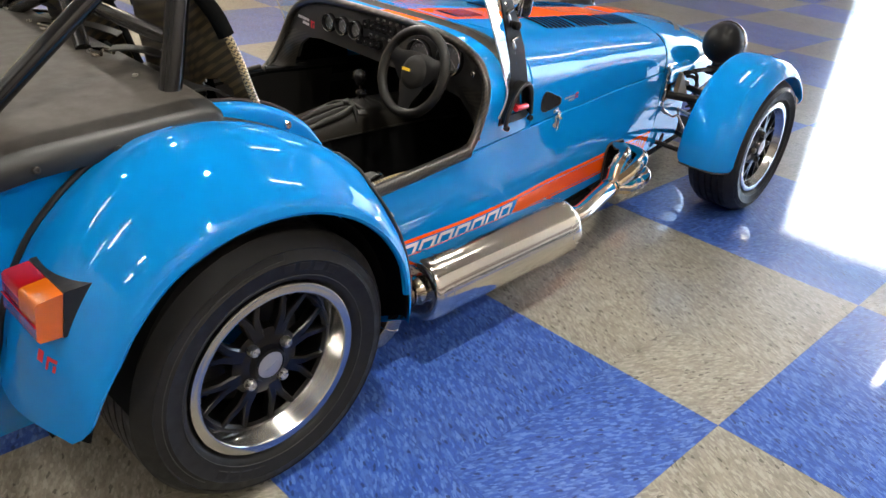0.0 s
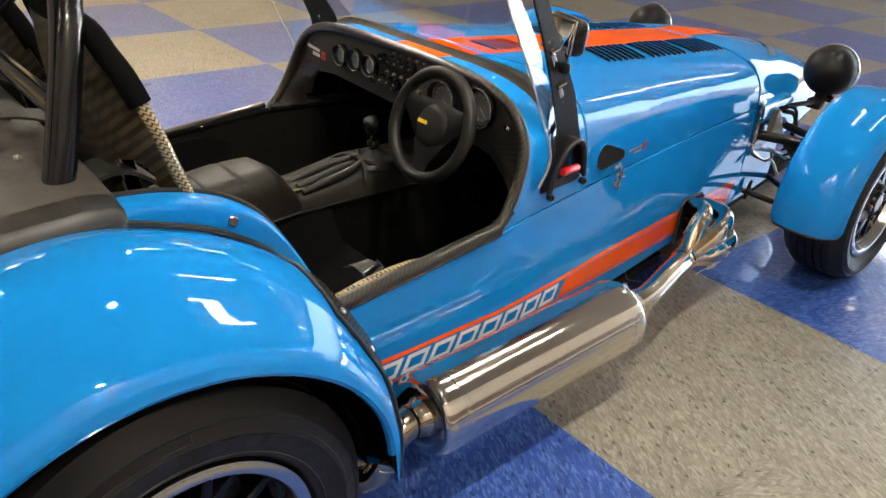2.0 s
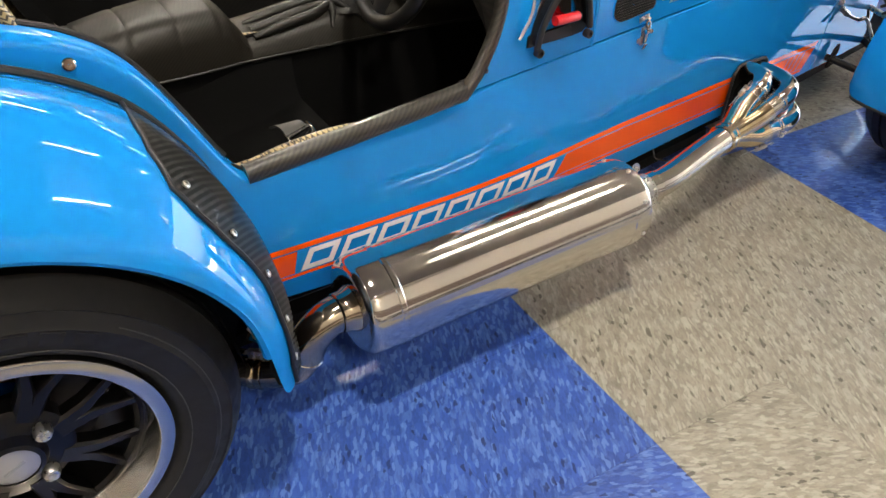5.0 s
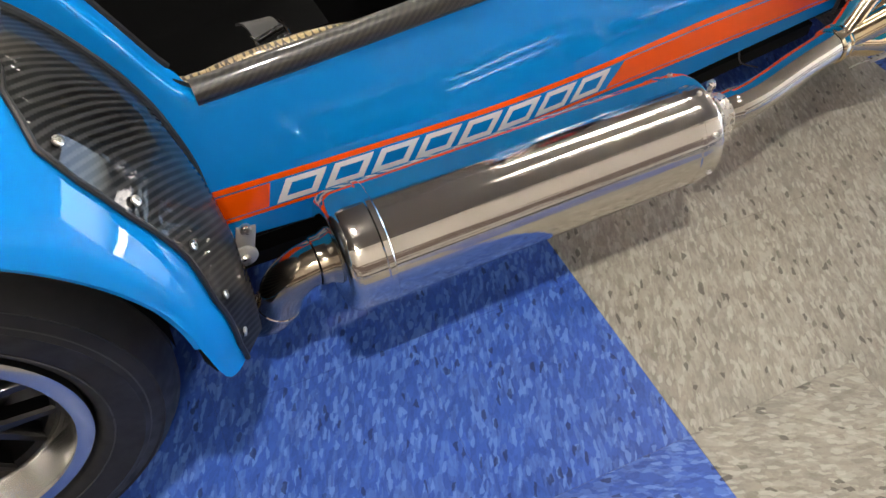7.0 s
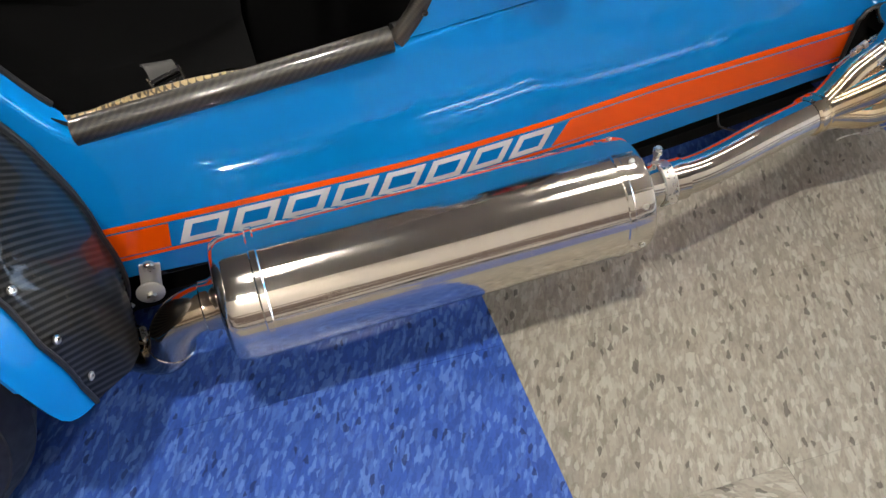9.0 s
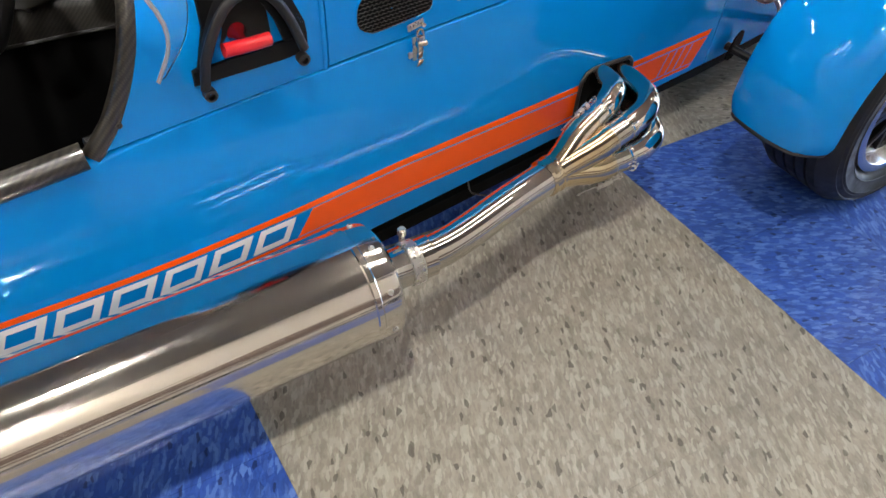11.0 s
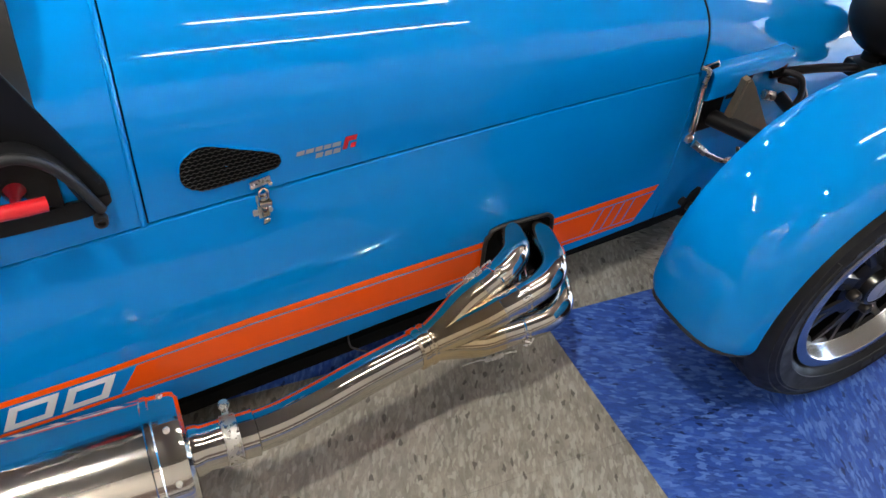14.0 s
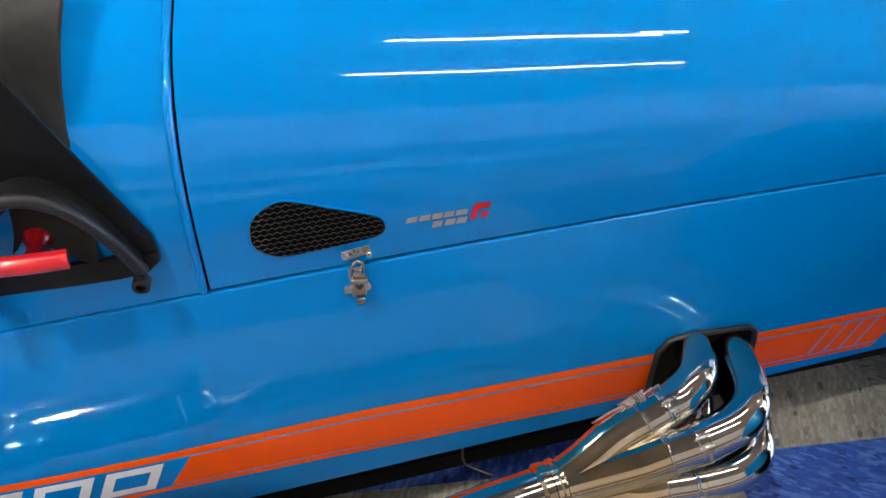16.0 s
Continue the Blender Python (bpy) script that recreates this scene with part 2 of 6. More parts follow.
def vct(name, ground, dark, pale, turn):
    """Vinyl composition tile: chips of other shades drawn out one way, a waxed top."""
    m = mat(name, ground, 0.3, 0, 0.0, 0.03, 0.3)
    t, b, add = nodes_of(m)
    c = ramp_of(m, noise_of(m, position(m), 14, 6, 0.7), [(0.3, tuple(x * 0.8 for x in ground)), (0.7, tuple(min(1, x * 1.18 + 0.004) for x in ground))])
    # chips are rolled out along one way of each tile, and the tiles are laid with the grain crossed
    info, pick, turn_by, rot = add("ObjectInfo"), add("Math"), add("Math"), add("VectorRotate")
    pick.operation, pick.inputs[1].default_value = "GREATER_THAN", 0.5
    t.links.new(info.outputs["Random"], pick.inputs[0])
    turn_by.operation = "MULTIPLY_ADD"
    turn_by.inputs[1].default_value, turn_by.inputs[2].default_value = 1.5708, turn
    t.links.new(pick.outputs[0], turn_by.inputs[0])
    rot.rotation_type = "Z_AXIS"
    t.links.new(position(m), rot.inputs["Vector"])
    t.links.new(turn_by.outputs[0], rot.inputs["Angle"])
    soft = noise_of(m, position(m), 90, 2)
    for sx, sy, shift, lo, hi, colour, most in ((52, 150, 0.0, 0.55, 0.72, pale, 0.34), (48, 130, 3.3, 0.66, 0.78, dark, 0.26), (120, 310, 7.7, 0.58, 0.66, dark, 0.20), (70, 210, 11.3, 0.82, 0.87, pale, 0.60), (80, 170, 17.1, 0.962, 0.974, tuple(x * 0.6 for x in dark), 0.75)):
        mp, warp, cell, sep = add("Mapping"), add("VectorMath"), add("TexVoronoi"), add("SeparateXYZ")
        mp.inputs["Scale"].default_value = (sx, sy, 1)
        mp.inputs["Location"].default_value = (shift, shift * 0.7, 0)
        t.links.new(rot.outputs[0], mp.inputs["Vector"])
        warp.operation = "ADD"
        t.links.new(mp.outputs["Vector"], warp.inputs[0])
        t.links.new(soft, warp.inputs[1])
        cell.voronoi_dimensions = "2D"
        cell.inputs["Scale"].default_value = 1.0
        t.links.new(warp.outputs[0], cell.inputs["Vector"])
        t.links.new(cell.outputs["Color"], sep.inputs[0])
        f = ramp_of(m, sep.outputs["X"], [(lo, grey(0.0)), (hi, grey(most))])
        mx = add("MixRGB")
        t.links.new(f, mx.inputs["Fac"])
        t.links.new(c, mx.inputs[1])
        mx.inputs[2].default_value = (*colour, 1)
        c = mx.outputs[0]
    big = ramp_of(m, noise_of(m, position(m), 1.1, 5), [(0.3, grey(0.86)), (0.7, grey(1.1))])
    mul = add("MixRGB")
    mul.blend_type = "MULTIPLY"
    mul.inputs["Fac"].default_value = 1.0
    t.links.new(c, mul.inputs[1])
    t.links.new(big, mul.inputs[2])
    t.links.new(mul.outputs[0], b.inputs["Base Color"])
    rn = noise_of(m, position(m), 3.5, 7, 0.65)
    t.links.new(ramp_of(m, rn, [(0.3, grey(0.27)), (0.7, grey(0.35))]), b.inputs["Roughness"])
    bump(m, noise_of(m, position(m), 9, 5), 0.03, 0.004)
    lw = add("LayerWeight")
    lw.inputs["Blend"].default_value = 0.5
    t.links.new(ramp_of(m, lw.outputs["Facing"], [(0.46, grey(0.0)), (0.60, grey(1.0))]), b.inputs["Coat Weight"])
    b.inputs["Coat Roughness"].default_value = 0.05
    b.inputs["Coat IOR"].default_value = 2.1
    wave = add("Bump")
    wave.inputs["Strength"].default_value, wave.inputs["Distance"].default_value = 0.10, 0.004
    t.links.new(noise_of(m, position(m), 5.5, 3, 0.5), wave.inputs["Height"])
    t.links.new(wave.outputs["Normal"], b.inputs["Coat Normal"])
    return m


TILE_BLUE = vct("blue_vinyl_tile", (0.028, 0.082, 0.345), (0.010, 0.026, 0.13), (0.12, 0.22, 0.55), 0.5)
TILE_GREY = vct("grey_vinyl_tile", (0.252, 0.231, 0.192), (0.105, 0.093, 0.075), (0.38, 0.36, 0.305), 0.5)
WALL = mat("wall_paint", (0.42, 0.385, 0.335), 0.6)
bump(WALL, noise_of(WALL, position(WALL), 120, 3), 0.1, 0.002)
WALL_PALE = mat("off_white_wall_paint", (0.56, 0.515, 0.46), 0.6)
bump(WALL_PALE, noise_of(WALL_PALE, position(WALL_PALE), 120, 3), 0.1, 0.002)
# brown of the band added for the silencer to mirror
BAND_BROWN = mat("brown_band_paint", (0.16, 0.115, 0.095), 0.5)
bump(BAND_BROWN, noise_of(BAND_BROWN, position(BAND_BROWN), 120, 3), 0.1, 0.002)
WALL_YELLOW = mat("pale_yellow_wall_paint", (0.72, 0.58, 0.36), 0.6)
bump(WALL_YELLOW, noise_of(WALL_YELLOW, position(WALL_YELLOW), 120, 3), 0.1, 0.002)
CEIL = mat("ceiling_board", (0.15, 0.135, 0.115), 0.8)
bump(CEIL, noise_of(CEIL, position(CEIL), 90, 4), 0.3, 0.003)
PAVING = mat("outside_concrete", (0.5, 0.49, 0.47), 0.8)
t_, b_, add_ = nodes_of(PAVING)
t_.links.new(ramp_of(PAVING, noise_of(PAVING, position(PAVING), 2, 8), [(0.3, (0.50, 0.49, 0.47)), (0.7, (0.64, 0.63, 0.61))]), b_.inputs["Base Color"])
TUBE = mat("fluorescent_tube", (0.9, 0.9, 0.9), 0.4)
TUBE.node_tree.nodes["Principled BSDF"].inputs["Emission Color"].default_value = (1.0, 0.94, 0.86, 1)
TUBE.node_tree.nodes["Principled BSDF"].inputs["Emission Strength"].default_value = 1.3


# ---------------------------------------------------------------- mesh helpers
def part(name, bm, material, parent, label="", sharp=38, kind=""):
    """Links a bmesh as one mesh object under a thing or a part."""
    bmesh.ops.recalc_face_normals(bm, faces=bm.faces[:])
    me = bpy.data.meshes.new(name)
    bm.to_mesh(me)
    bm.free()
    for p in me.polygons:
        p.use_smooth = True
    me.set_sharp_from_angle(angle=radians(sharp))
    me.materials.append(material)
    ob = new(name, me)
    ob.parent = parent
    if label:
        ob["label"] = label
    if kind:
        ob["kind"] = kind
    return ob


def loft(rows, closed=False, caps=False, bm=None):
    """Skin over rows of equally many points; closed: each row is a ring."""
    bm = bm or bmesh.new()
    vs = [[bm.verts.new(p) for p in r] for r in rows]
    n = len(rows[0])
    for a, b in zip(vs, vs[1:]):
        for i in range(n if closed else n - 1):
            j = (i + 1) % n
            try:
                bm.faces.new((a[i], a[j], b[j], b[i]))
            except ValueError:
                pass
    if caps:
        bm.faces.new(vs[0][::-1])
        bm.faces.new(vs[-1])
    return bm


def thick(bm, d):
    """Gives a sheet a thickness d against its normals."""
    bmesh.ops.recalc_face_normals(bm, faces=bm.faces[:])
    bmesh.ops.solidify(bm, geom=bm.faces[:], thickness=d)
    return bm


def smooth_path(pts, n=8):
    """Catmull-Rom through the points."""
    p = [Vector(q) for q in pts]
    p = [2 * p[0] - p[1]] + p + [2 * p[-1] - p[-2]]
    out = []
    for i in range(1, len(p) - 2):
        for k in range(n):
            t = k / n
            a, b, c, d = p[i - 1], p[i], p[i + 1], p[i + 2]
            out.append(0.5 * ((2 * b) + (c - a) * t + (2 * a - 5 * b + 4 * c - d) * t * t + (3 * b - a - 3 * c + d) * t ** 3))
    return out + [p[-2]]


def tube(pts, r, seg=12, n=6, caps=True, bm=None):
    """A round bar along the points; r: one radius or one for each point."""
    path = smooth_path(pts, n) if n else [Vector(q) for q in pts]
    rs = [r] * len(path) if isinstance(r, (int, float)) else [float(np.interp(i / (len(path) - 1), np.linspace(0, 1, len(r)), r)) for i in range(len(path))]
    rows, up = [], None
    for i, q in enumerate(path):
        d = (path[min(i + 1, len(path) - 1)] - path[max(i - 1, 0)]).normalized()
        if up is None:
            up = d.orthogonal().normalized()
        up = (up - d * up.dot(d)).normalized()
        side = d.cross(up)
        rows.append([q + rs[i] * (math.cos(a) * up + math.sin(a) * side) for a in np.linspace(0, 2 * math.pi, seg, endpoint=False)])
    return loft(rows, True, caps, bm)


def lathe(profile, m=Matrix(), seg=48, bm=None, closed=False):
    """Turns a profile of (radius, height) round the z axis of m."""
    rows = [[m @ Vector((r * math.cos(a), r * math.sin(a), h)) for a in np.linspace(0, 2 * math.pi, seg, endpoint=False)] for r, h in profile]
    if closed:
        rows.append(rows[0])
    bm = loft(rows, True, False, bm)
    if closed:
        bmesh.ops.remove_doubles(bm, verts=bm.verts[:], dist=1e-6)
    return bm


def disc(r, m, seg=32, dome=0.0, bm=None):
    """A slightly domed cap with its middle."""
    return lathe([(r * k, dome * (1 - k * k)) for k in (1.0, 0.75, 0.45, 0.001)], m, seg, bm)


def box(size, m=Matrix(), bevel=0.0, bm=None, seg=2):
    own = bmesh.new()
    bmesh.ops.create_cube(own, size=1.0, matrix=Matrix.Diagonal((*size, 1)))
    if bevel:
        bmesh.ops.bevel(own, geom=own.edges[:], offset=bevel, segments=seg, affect="EDGES", profile=0.5)
    bmesh.ops.transform(own, matrix=m, verts=own.verts[:])
    if bm is None:
        return own
    return merge(bm, own)


def merge(bm, other):
    me = bpy.data.meshes.new("tmp")
    other.to_mesh(me)
    other.free()
    bm.from_mesh(me)
    bpy.data.meshes.remove(me)
    return bm


def plate(outline, d, m=Matrix(), bevel=0.0):
    """A flat plate from an outline in the xy plane of m, d thick along z."""
    bm = bmesh.new()
    f = bm.faces.new([bm.verts.new((x, y, 0)) for x, y in outline])
    r = bmesh.ops.extrude_face_region(bm, geom=[f])
    bmesh.ops.translate(bm, vec=(0, 0, d), verts=[g for g in r["geom"] if isinstance(g, bmesh.types.BMVert)])
    if bevel:
        bmesh.ops.bevel(bm, geom=[e for e in bm.edges if abs(e.verts[0].co.z - e.verts[1].co.z) < 1e-6], offset=bevel, segments=2, affect="EDGES")
    bmesh.ops.transform(bm, matrix=m, verts=bm.verts[:])
    return bm


def mirrored(bm):
    """A copy of the bmesh on the car's other side."""
    c = bm.copy()
    bmesh.ops.transform(c, matrix=Matrix.Diagonal((1, -1, 1, 1)), verts=c.verts[:])
    bmesh.ops.reverse_faces(c, faces=c.faces[:])
    return c


def both(name, bm, material, parent, label=""):
    c = mirrored(bm)
    a = part(name, bm, material, parent, label)
    return a, part(name, c, material, parent, label)


def bolt(at, axis, r=0.006, h=0.005):
    m = Matrix.Translation(at) @ Vector(axis).to_track_quat("Z", "Y").to_matrix().to_4x4()
    bm = lathe([(r, 0), (r, h * 0.7), (r * 0.75, h), (r * 0.4, h), (r * 0.36, h * 0.5), (0.0005, h * 0.5)], m, 12)
    return bm


def curve(xs, zs):
    return lambda x: float(np.interp(x, xs, zs))


def soft_curve(xs, zs):
    """As curve, with rounded corners."""
    fine = np.linspace(xs[0], xs[-1], 900)
    raw = np.interp(fine, xs, zs)
    pad = np.concatenate([np.full(9, raw[0]), raw, np.full(9, raw[-1])])
    soft = np.convolve(pad, np.hanning(21)[1:-1] / np.hanning(21).sum(), "valid")
    return lambda x: float(np.interp(x, fine, soft))


AX_Y = Euler((radians(90), 0, 0)).to_matrix().to_4x4()      # z axis of the lathe onto -y
AX_X = Euler((0, radians(90), 0)).to_matrix().to_4x4()      # onto +x


# ---------------------------------------------------------------- the hall
X0, X1, Y0, Y1, H = -4.2, 9.4, -3.6, 10.0, 3.3
JAMB = 1.06                                    # where the open glazed front begins
floor = tagged(new("floor"), "blue and grey chequered vinyl tile floor, waxed", "floor", kind="structure")
part("floor_slab", box((X1 - X0, Y1 - Y0, 0.1), Matrix.Translation(((X0 + X1) / 2, (Y0 + Y1) / 2, -0.0535))), DARK, floor)


def wall(name, size, at, material=WALL, label="plain grey-beige painted wall"):
    ob = part(name, box(size, Matrix.Translation(at)), material, None, label)
    return tagged(ob, label, "wall", kind="structure")


# unseen wall, its distance and tone chosen to bounce light onto the flank
wall("wall_south", (X1 - X0 + 0.4, 0.2, H), ((X0 + X1) / 2, Y0 - 0.1, H / 2), WALL_PALE, "off-white painted wall, unseen, set near to bounce side light")
# invented boards that give the silencer pale and brown bands to mirror
for nm, za, zb_, m_ in (("dado_lower", 0.12, 0.40, WALL_PALE), ("dado_upper", 0.44, 1.05, BAND_BROWN)):
    tagged(part(nm, box((X1 - X0, 0.012, zb_ - za), Matrix.Translation(((X0 + X1) / 2, Y0 + 0.006, (za + zb_) / 2)), 0.003), m_, None), "painted board added on the unseen wall for the silencer's reflection", "wall panel", kind="structure")
wall("wall_north", (X1 - X0 + 0.4, 0.2, H), ((X0 + X1) / 2, Y1 + 0.1, H / 2), WALL_YELLOW, "pale yellow painted wall")
wall("wall_west", (0.2, Y1 - Y0, H), (X0 - 0.1, (Y0 + Y1) / 2, H / 2))
wall("wall_east", (0.2, Y1 - JAMB, H), (X1 + 0.1, (Y1 + JAMB) / 2, H / 2))
wall("lintel_east", (0.2, JAMB - Y0, H - 3.05), (X1 + 0.1, (JAMB + Y0) / 2, (H + 3.05) / 2), WALL, "white wall above the open glazed front")
ceiling = part("ceiling", box((X1 - X0 + 0.4, Y1 - Y0 + 0.4, 0.15), Matrix.Translation(((X0 + X1) / 2, (Y0 + Y1) / 2, H + 0.075))), CEIL, None)
tagged(ceiling, "dull grey ceiling board over the hall", "ceiling", kind="structure")
ground = part("ground", box((200, 200, 0.2), Matrix.Translation((X1 + 100.2, 0, -0.12))), PAVING, None)
tagged(ground, "sunlit pale concrete forecourt outside", "ground", kind="structure")


# unseen skirting, added as a dark line in the polished steel's reflection
for nm, size, at in (("baseboard_south", (X1 - X0, 0.014, 0.11), ((X0 + X1) / 2, Y0 + 0.007, 0.056)), ("baseboard_west", (0.014, Y1 - Y0 - 0.03, 0.11), (X0 + 0.007, (Y0 + Y1) / 2, 0.056)), ("baseboard_north", (X1 - X0, 0.014, 0.11), ((X0 + X1) / 2, Y1 - 0.007, 0.056))):
    tagged(part(nm, box(size, Matrix.Translation(at), 0.003), TRIM_RUBBER, None), "dark rubber skirting added along the unseen wall", "baseboard", kind="structure")


def strip_light(x, y, length):
    """A ceiling batten with one bare tube."""
    base = tagged(new("strip_light"), "white ceiling batten with one bare lit tube", "ceiling light", "strip lights on the ceiling")
    base.location = (x, y, H)
    part("housing", box((length + 0.06, 0.10, 0.05), Matrix.Translation((0, 0, -0.025)), 0.008), WALL, base)
    part("tube", tube([(-length / 2, 0, -0.080), (length / 2, 0, -0.080)], 0.045, 14, 0), TUBE, base)
    return base


for lx, ly, ll in ((2.70, -1.32, 1.1), (2.70, -0.08, 1.1), (3.42, -1.30, 0.22), (3.28, 0.02, 0.20), (5.25, 0.10, 0.28), (-2.4, -1.0, 1.1), (-2.4, -1.75, 0.5), (-3.4, -0.5, 1.1), (-3.4, -1.9, 0.5),
                   (-2.3, 1.8, 1.1), (2.45, 3.4, 1.1), (2.45, 5.8, 1.1), (-2.3, 4.6, 1.1), (6.2, 3.4, 1.1), (6.2, 5.8, 1.1), (7.6, -0.95, 1.1), (0.4, 8.6, 1.1), (3.4, 8.6, 1.1), (6.4, 8.6, 1.1)):
    strip_light(lx, ly, ll)


def spot_lamp(x, y):
    """A round can under the ceiling with a bright glass, added as unseen fill light."""
    base = tagged(new("spot_lamp"), "small round black ceiling lamp, lit, added as unseen fill", "ceiling light", "spot lamps on the ceiling")
    base.location = (x, y, H)
    part("can", lathe([(0.001, 0), (0.086, 0), (0.086, -0.11), (0.076, -0.11), (0.074, -0.09)], Matrix(), 24), BLACK, base)
    part("lamp_glass", disc(0.074, Matrix.Translation((0, 0, -0.098)), 24), FILL_GLASS, base)


# invented lamp places, chosen to lift the flank, the tops and the floor
for lx, ly in ((0.55, -1.25), (0.9, 2.6), (-0.9, 2.6), (1.9, 2.6), (0.0, -3.2)):
    spot_lamp(lx, ly)

# ---------------------------------------------------------------- the car
car = tagged(new("sports_car"), "open blue two-seat sports car with orange stripes and side exhaust", "car")


def hw(x):
    """Half width of the tub at station x."""
    return 0.511 - 0.1054 * 0.05 * math.log(1 + math.exp(min(60, (x - 0.87) / 0.05)))


z_bottom = curve([-0.5, 0.3, 0.55, 1.2, 1.6, 2.3], [0.20, 0.184, 0.162, 0.138, 0.142, 0.155])
z_rim = soft_curve([-0.45, -0.35, -0.2, -0.05, 0.061, 0.118, 0.178, 0.22, 0.27, 0.30, 0.337, 0.365, 0.397, 0.412, 0.43, 0.83, 0.87, 0.95, 1.17, 1.35, 1.57, 1.85, 2.15, 2.4],
              [0.650, 0.690, 0.730, 0.748, 0.749, 0.743, 0.728, 0.711, 0.679, 0.645, 0.585, 0.532, 0.469, 0.450, 0.445, 0.478, 0.479, 0.4775, 0.4755, 0.4765, 0.4805, 0.4895, 0.4975, 0.4975])


z_seam = soft_curve([0.43, 0.83, 0.95, 1.17, 1.35, 1.57, 1.85, 2.15], [0.482, 0.482, 0.480, 0.478, 0.479, 0.483, 0.492, 0.500])


def hb(x):
    """Half width at the seam under the bonnet and the scuttle: the flanks lean in."""
    d = max(x, 0.80) - 1.4
    return (((-0.02626 * d - 0.00319) * d + 0.0693) * d - 0.10492) * d + 0.42241


def side_y(x, z):
    k = min(max((z - 0.14) / 0.36, 0), 1)
    f = min(max((z - 0.24) / (z_seam(x) - 0.24), 0), 1.2) ** 1.4
    e = min(max((x - 0.43) / 0.40, 0), 1)
    lean = max(0.0, hw(max(x, 0.83)) - hb(max(x, 0.83))) * e * e * (3 - 2 * e)
    full = 0.008 * min(max((1.15 - x) / 0.6, 0), 1)
    return -(hw(x) - lean * f + full * math.sin(math.pi * k) ** 1.5 - 0.006 * (1 - k) ** 6)


def side_panel():
    rows = []
    xs = sorted(set(list(np.linspace(-0.45, 0.05, 14)) + list(np.linspace(0.05, 0.46, 40)) + list(np.linspace(0.46, 2.152, 50))))
    for x in xs:
        zb, zt = z_bottom(x), z_rim(x)
        row = [(x, side_y(x, zb) + 0.025, zb - 0.004), (x, side_y(x, zb) + 0.006, zb)]
        row += [(x, side_y(x, z), z) for z in np.linspace(zb + 0.006, zt - float(np.interp(x, [0.80, 0.95], [0.016, 0.0035])), 30)]
        r = float(np.interp(x, [0.80, 0.95], [0.016, 0.0035]))
        y = side_y(x, zt - r)
        lip = 0.045 if x < 0.41 else 0.010
        row += [(x, y + r * (1 - math.cos(a)), zt - r + r * math.sin(a)) for a in np.linspace(0.3, math.pi / 2, 6)]
        hem = 0.05 if x < 0.82 else 0.014
        row += [(x, y + lip, zt - 0.001), (x, y + lip + 0.004, zt - 0.012), (x, y + lip + 0.004, zt - hem)]
        rows.append(row)
    return loft(rows)


both("side_panel", side_panel(), BLUE, car)

both("front_panel", thick(loft([[(x, -hw(x) + 0.003 - 0.004 * math.sin(math.pi * (z - 0.15) / 0.36), z) for z in np.linspace(0.16 + 0.03 * max(0, x - 2.2), 0.49, 12)] for x in np.linspace(2.1545, 2.44, 10)]), 0.004), BLUE, car, "blue panel beside the nose")

# bonnet, scuttle and nose share one family of sections
z_top = curve([0.83, 0.95, 1.05, 1.18, 1.76, 2.19], [0.762, 0.762, 0.760, 0.753, 0.711, 0.666])
fullness = curve([0.95, 1.06, 1.18, 1.5, 1.8, 2.19], [4.3, 4.0, 3.6, 3.1, 3.0, 3.2])


def section(x, a, gap=0.002, grow=0.0):
    """A point on the bonnet: a = 0 at the camera's side seam, pi at the other."""
    base = z_seam(x) + gap
    w, h, n = hb(x) + grow, z_top(x) - base + grow, fullness(x)
    c, s = math.cos(a), math.sin(a)
    return Vector((x, -math.copysign(w * abs(c) ** (2 / n), c), base + h * abs(s) ** (2 / n)))


ANG = [math.pi * 0.5 * (1 - math.cos(math.pi * k / 64)) for k in range(65)]


def rear_edge(a):
    """The bonnet's rear edge runs forward over the shoulders and back across the top."""
    f = min(max((abs(math.cos(a)) ** (2 / 3.6) - 0.34) / 0.36, 0.0), 1.0)
    return 1.098 + (0.086 - 0.006 * abs(math.cos(a))) * f * f * (3 - 2 * f)


part("bonnet", thick(loft([[section(rear_edge(a) + 0.0012 + (2.1488 - rear_edge(a)) * k, a) for a in ANG] for k in np.linspace(0, 1, 42)]), 0.004), BLUE, car)
x_hoop = curve([0.484, 0.50, 0.55, 0.60, 0.65, 0.70, 0.762], [0.840, 0.862, 0.894, 0.9164, 0.9314, 0.9385, 0.940])


def scuttle_row(k):
    row = []
    for a in ANG:
        xe = x_hoop(section(0.93, a, 0.0).z)
        row.append(section(xe + (rear_edge(a) - 0.0012 - xe) * k, a, 0.0))
    return row


part("scuttle", thick(loft([scuttle_row(k) for k in np.linspace(0, 1, 12)]), 0.004), BLUE, car)
part("hoop_trim", tube([p + Vector((-0.004, 0.010 * (1 if p.y < 0 else -1) * min(1, abs(p.y) / 0.3), -0.006)) for p in scuttle_row(0)[::2]], 0.013, 10, 2), CARBON, car, "carbon edge trim round the dash")
part("seam_trim", tube([p + Vector((-0.0045, 0, 0)) for p in scuttle_row(1.0)[::2]], 0.0042, 10, 2), BLUE, car)


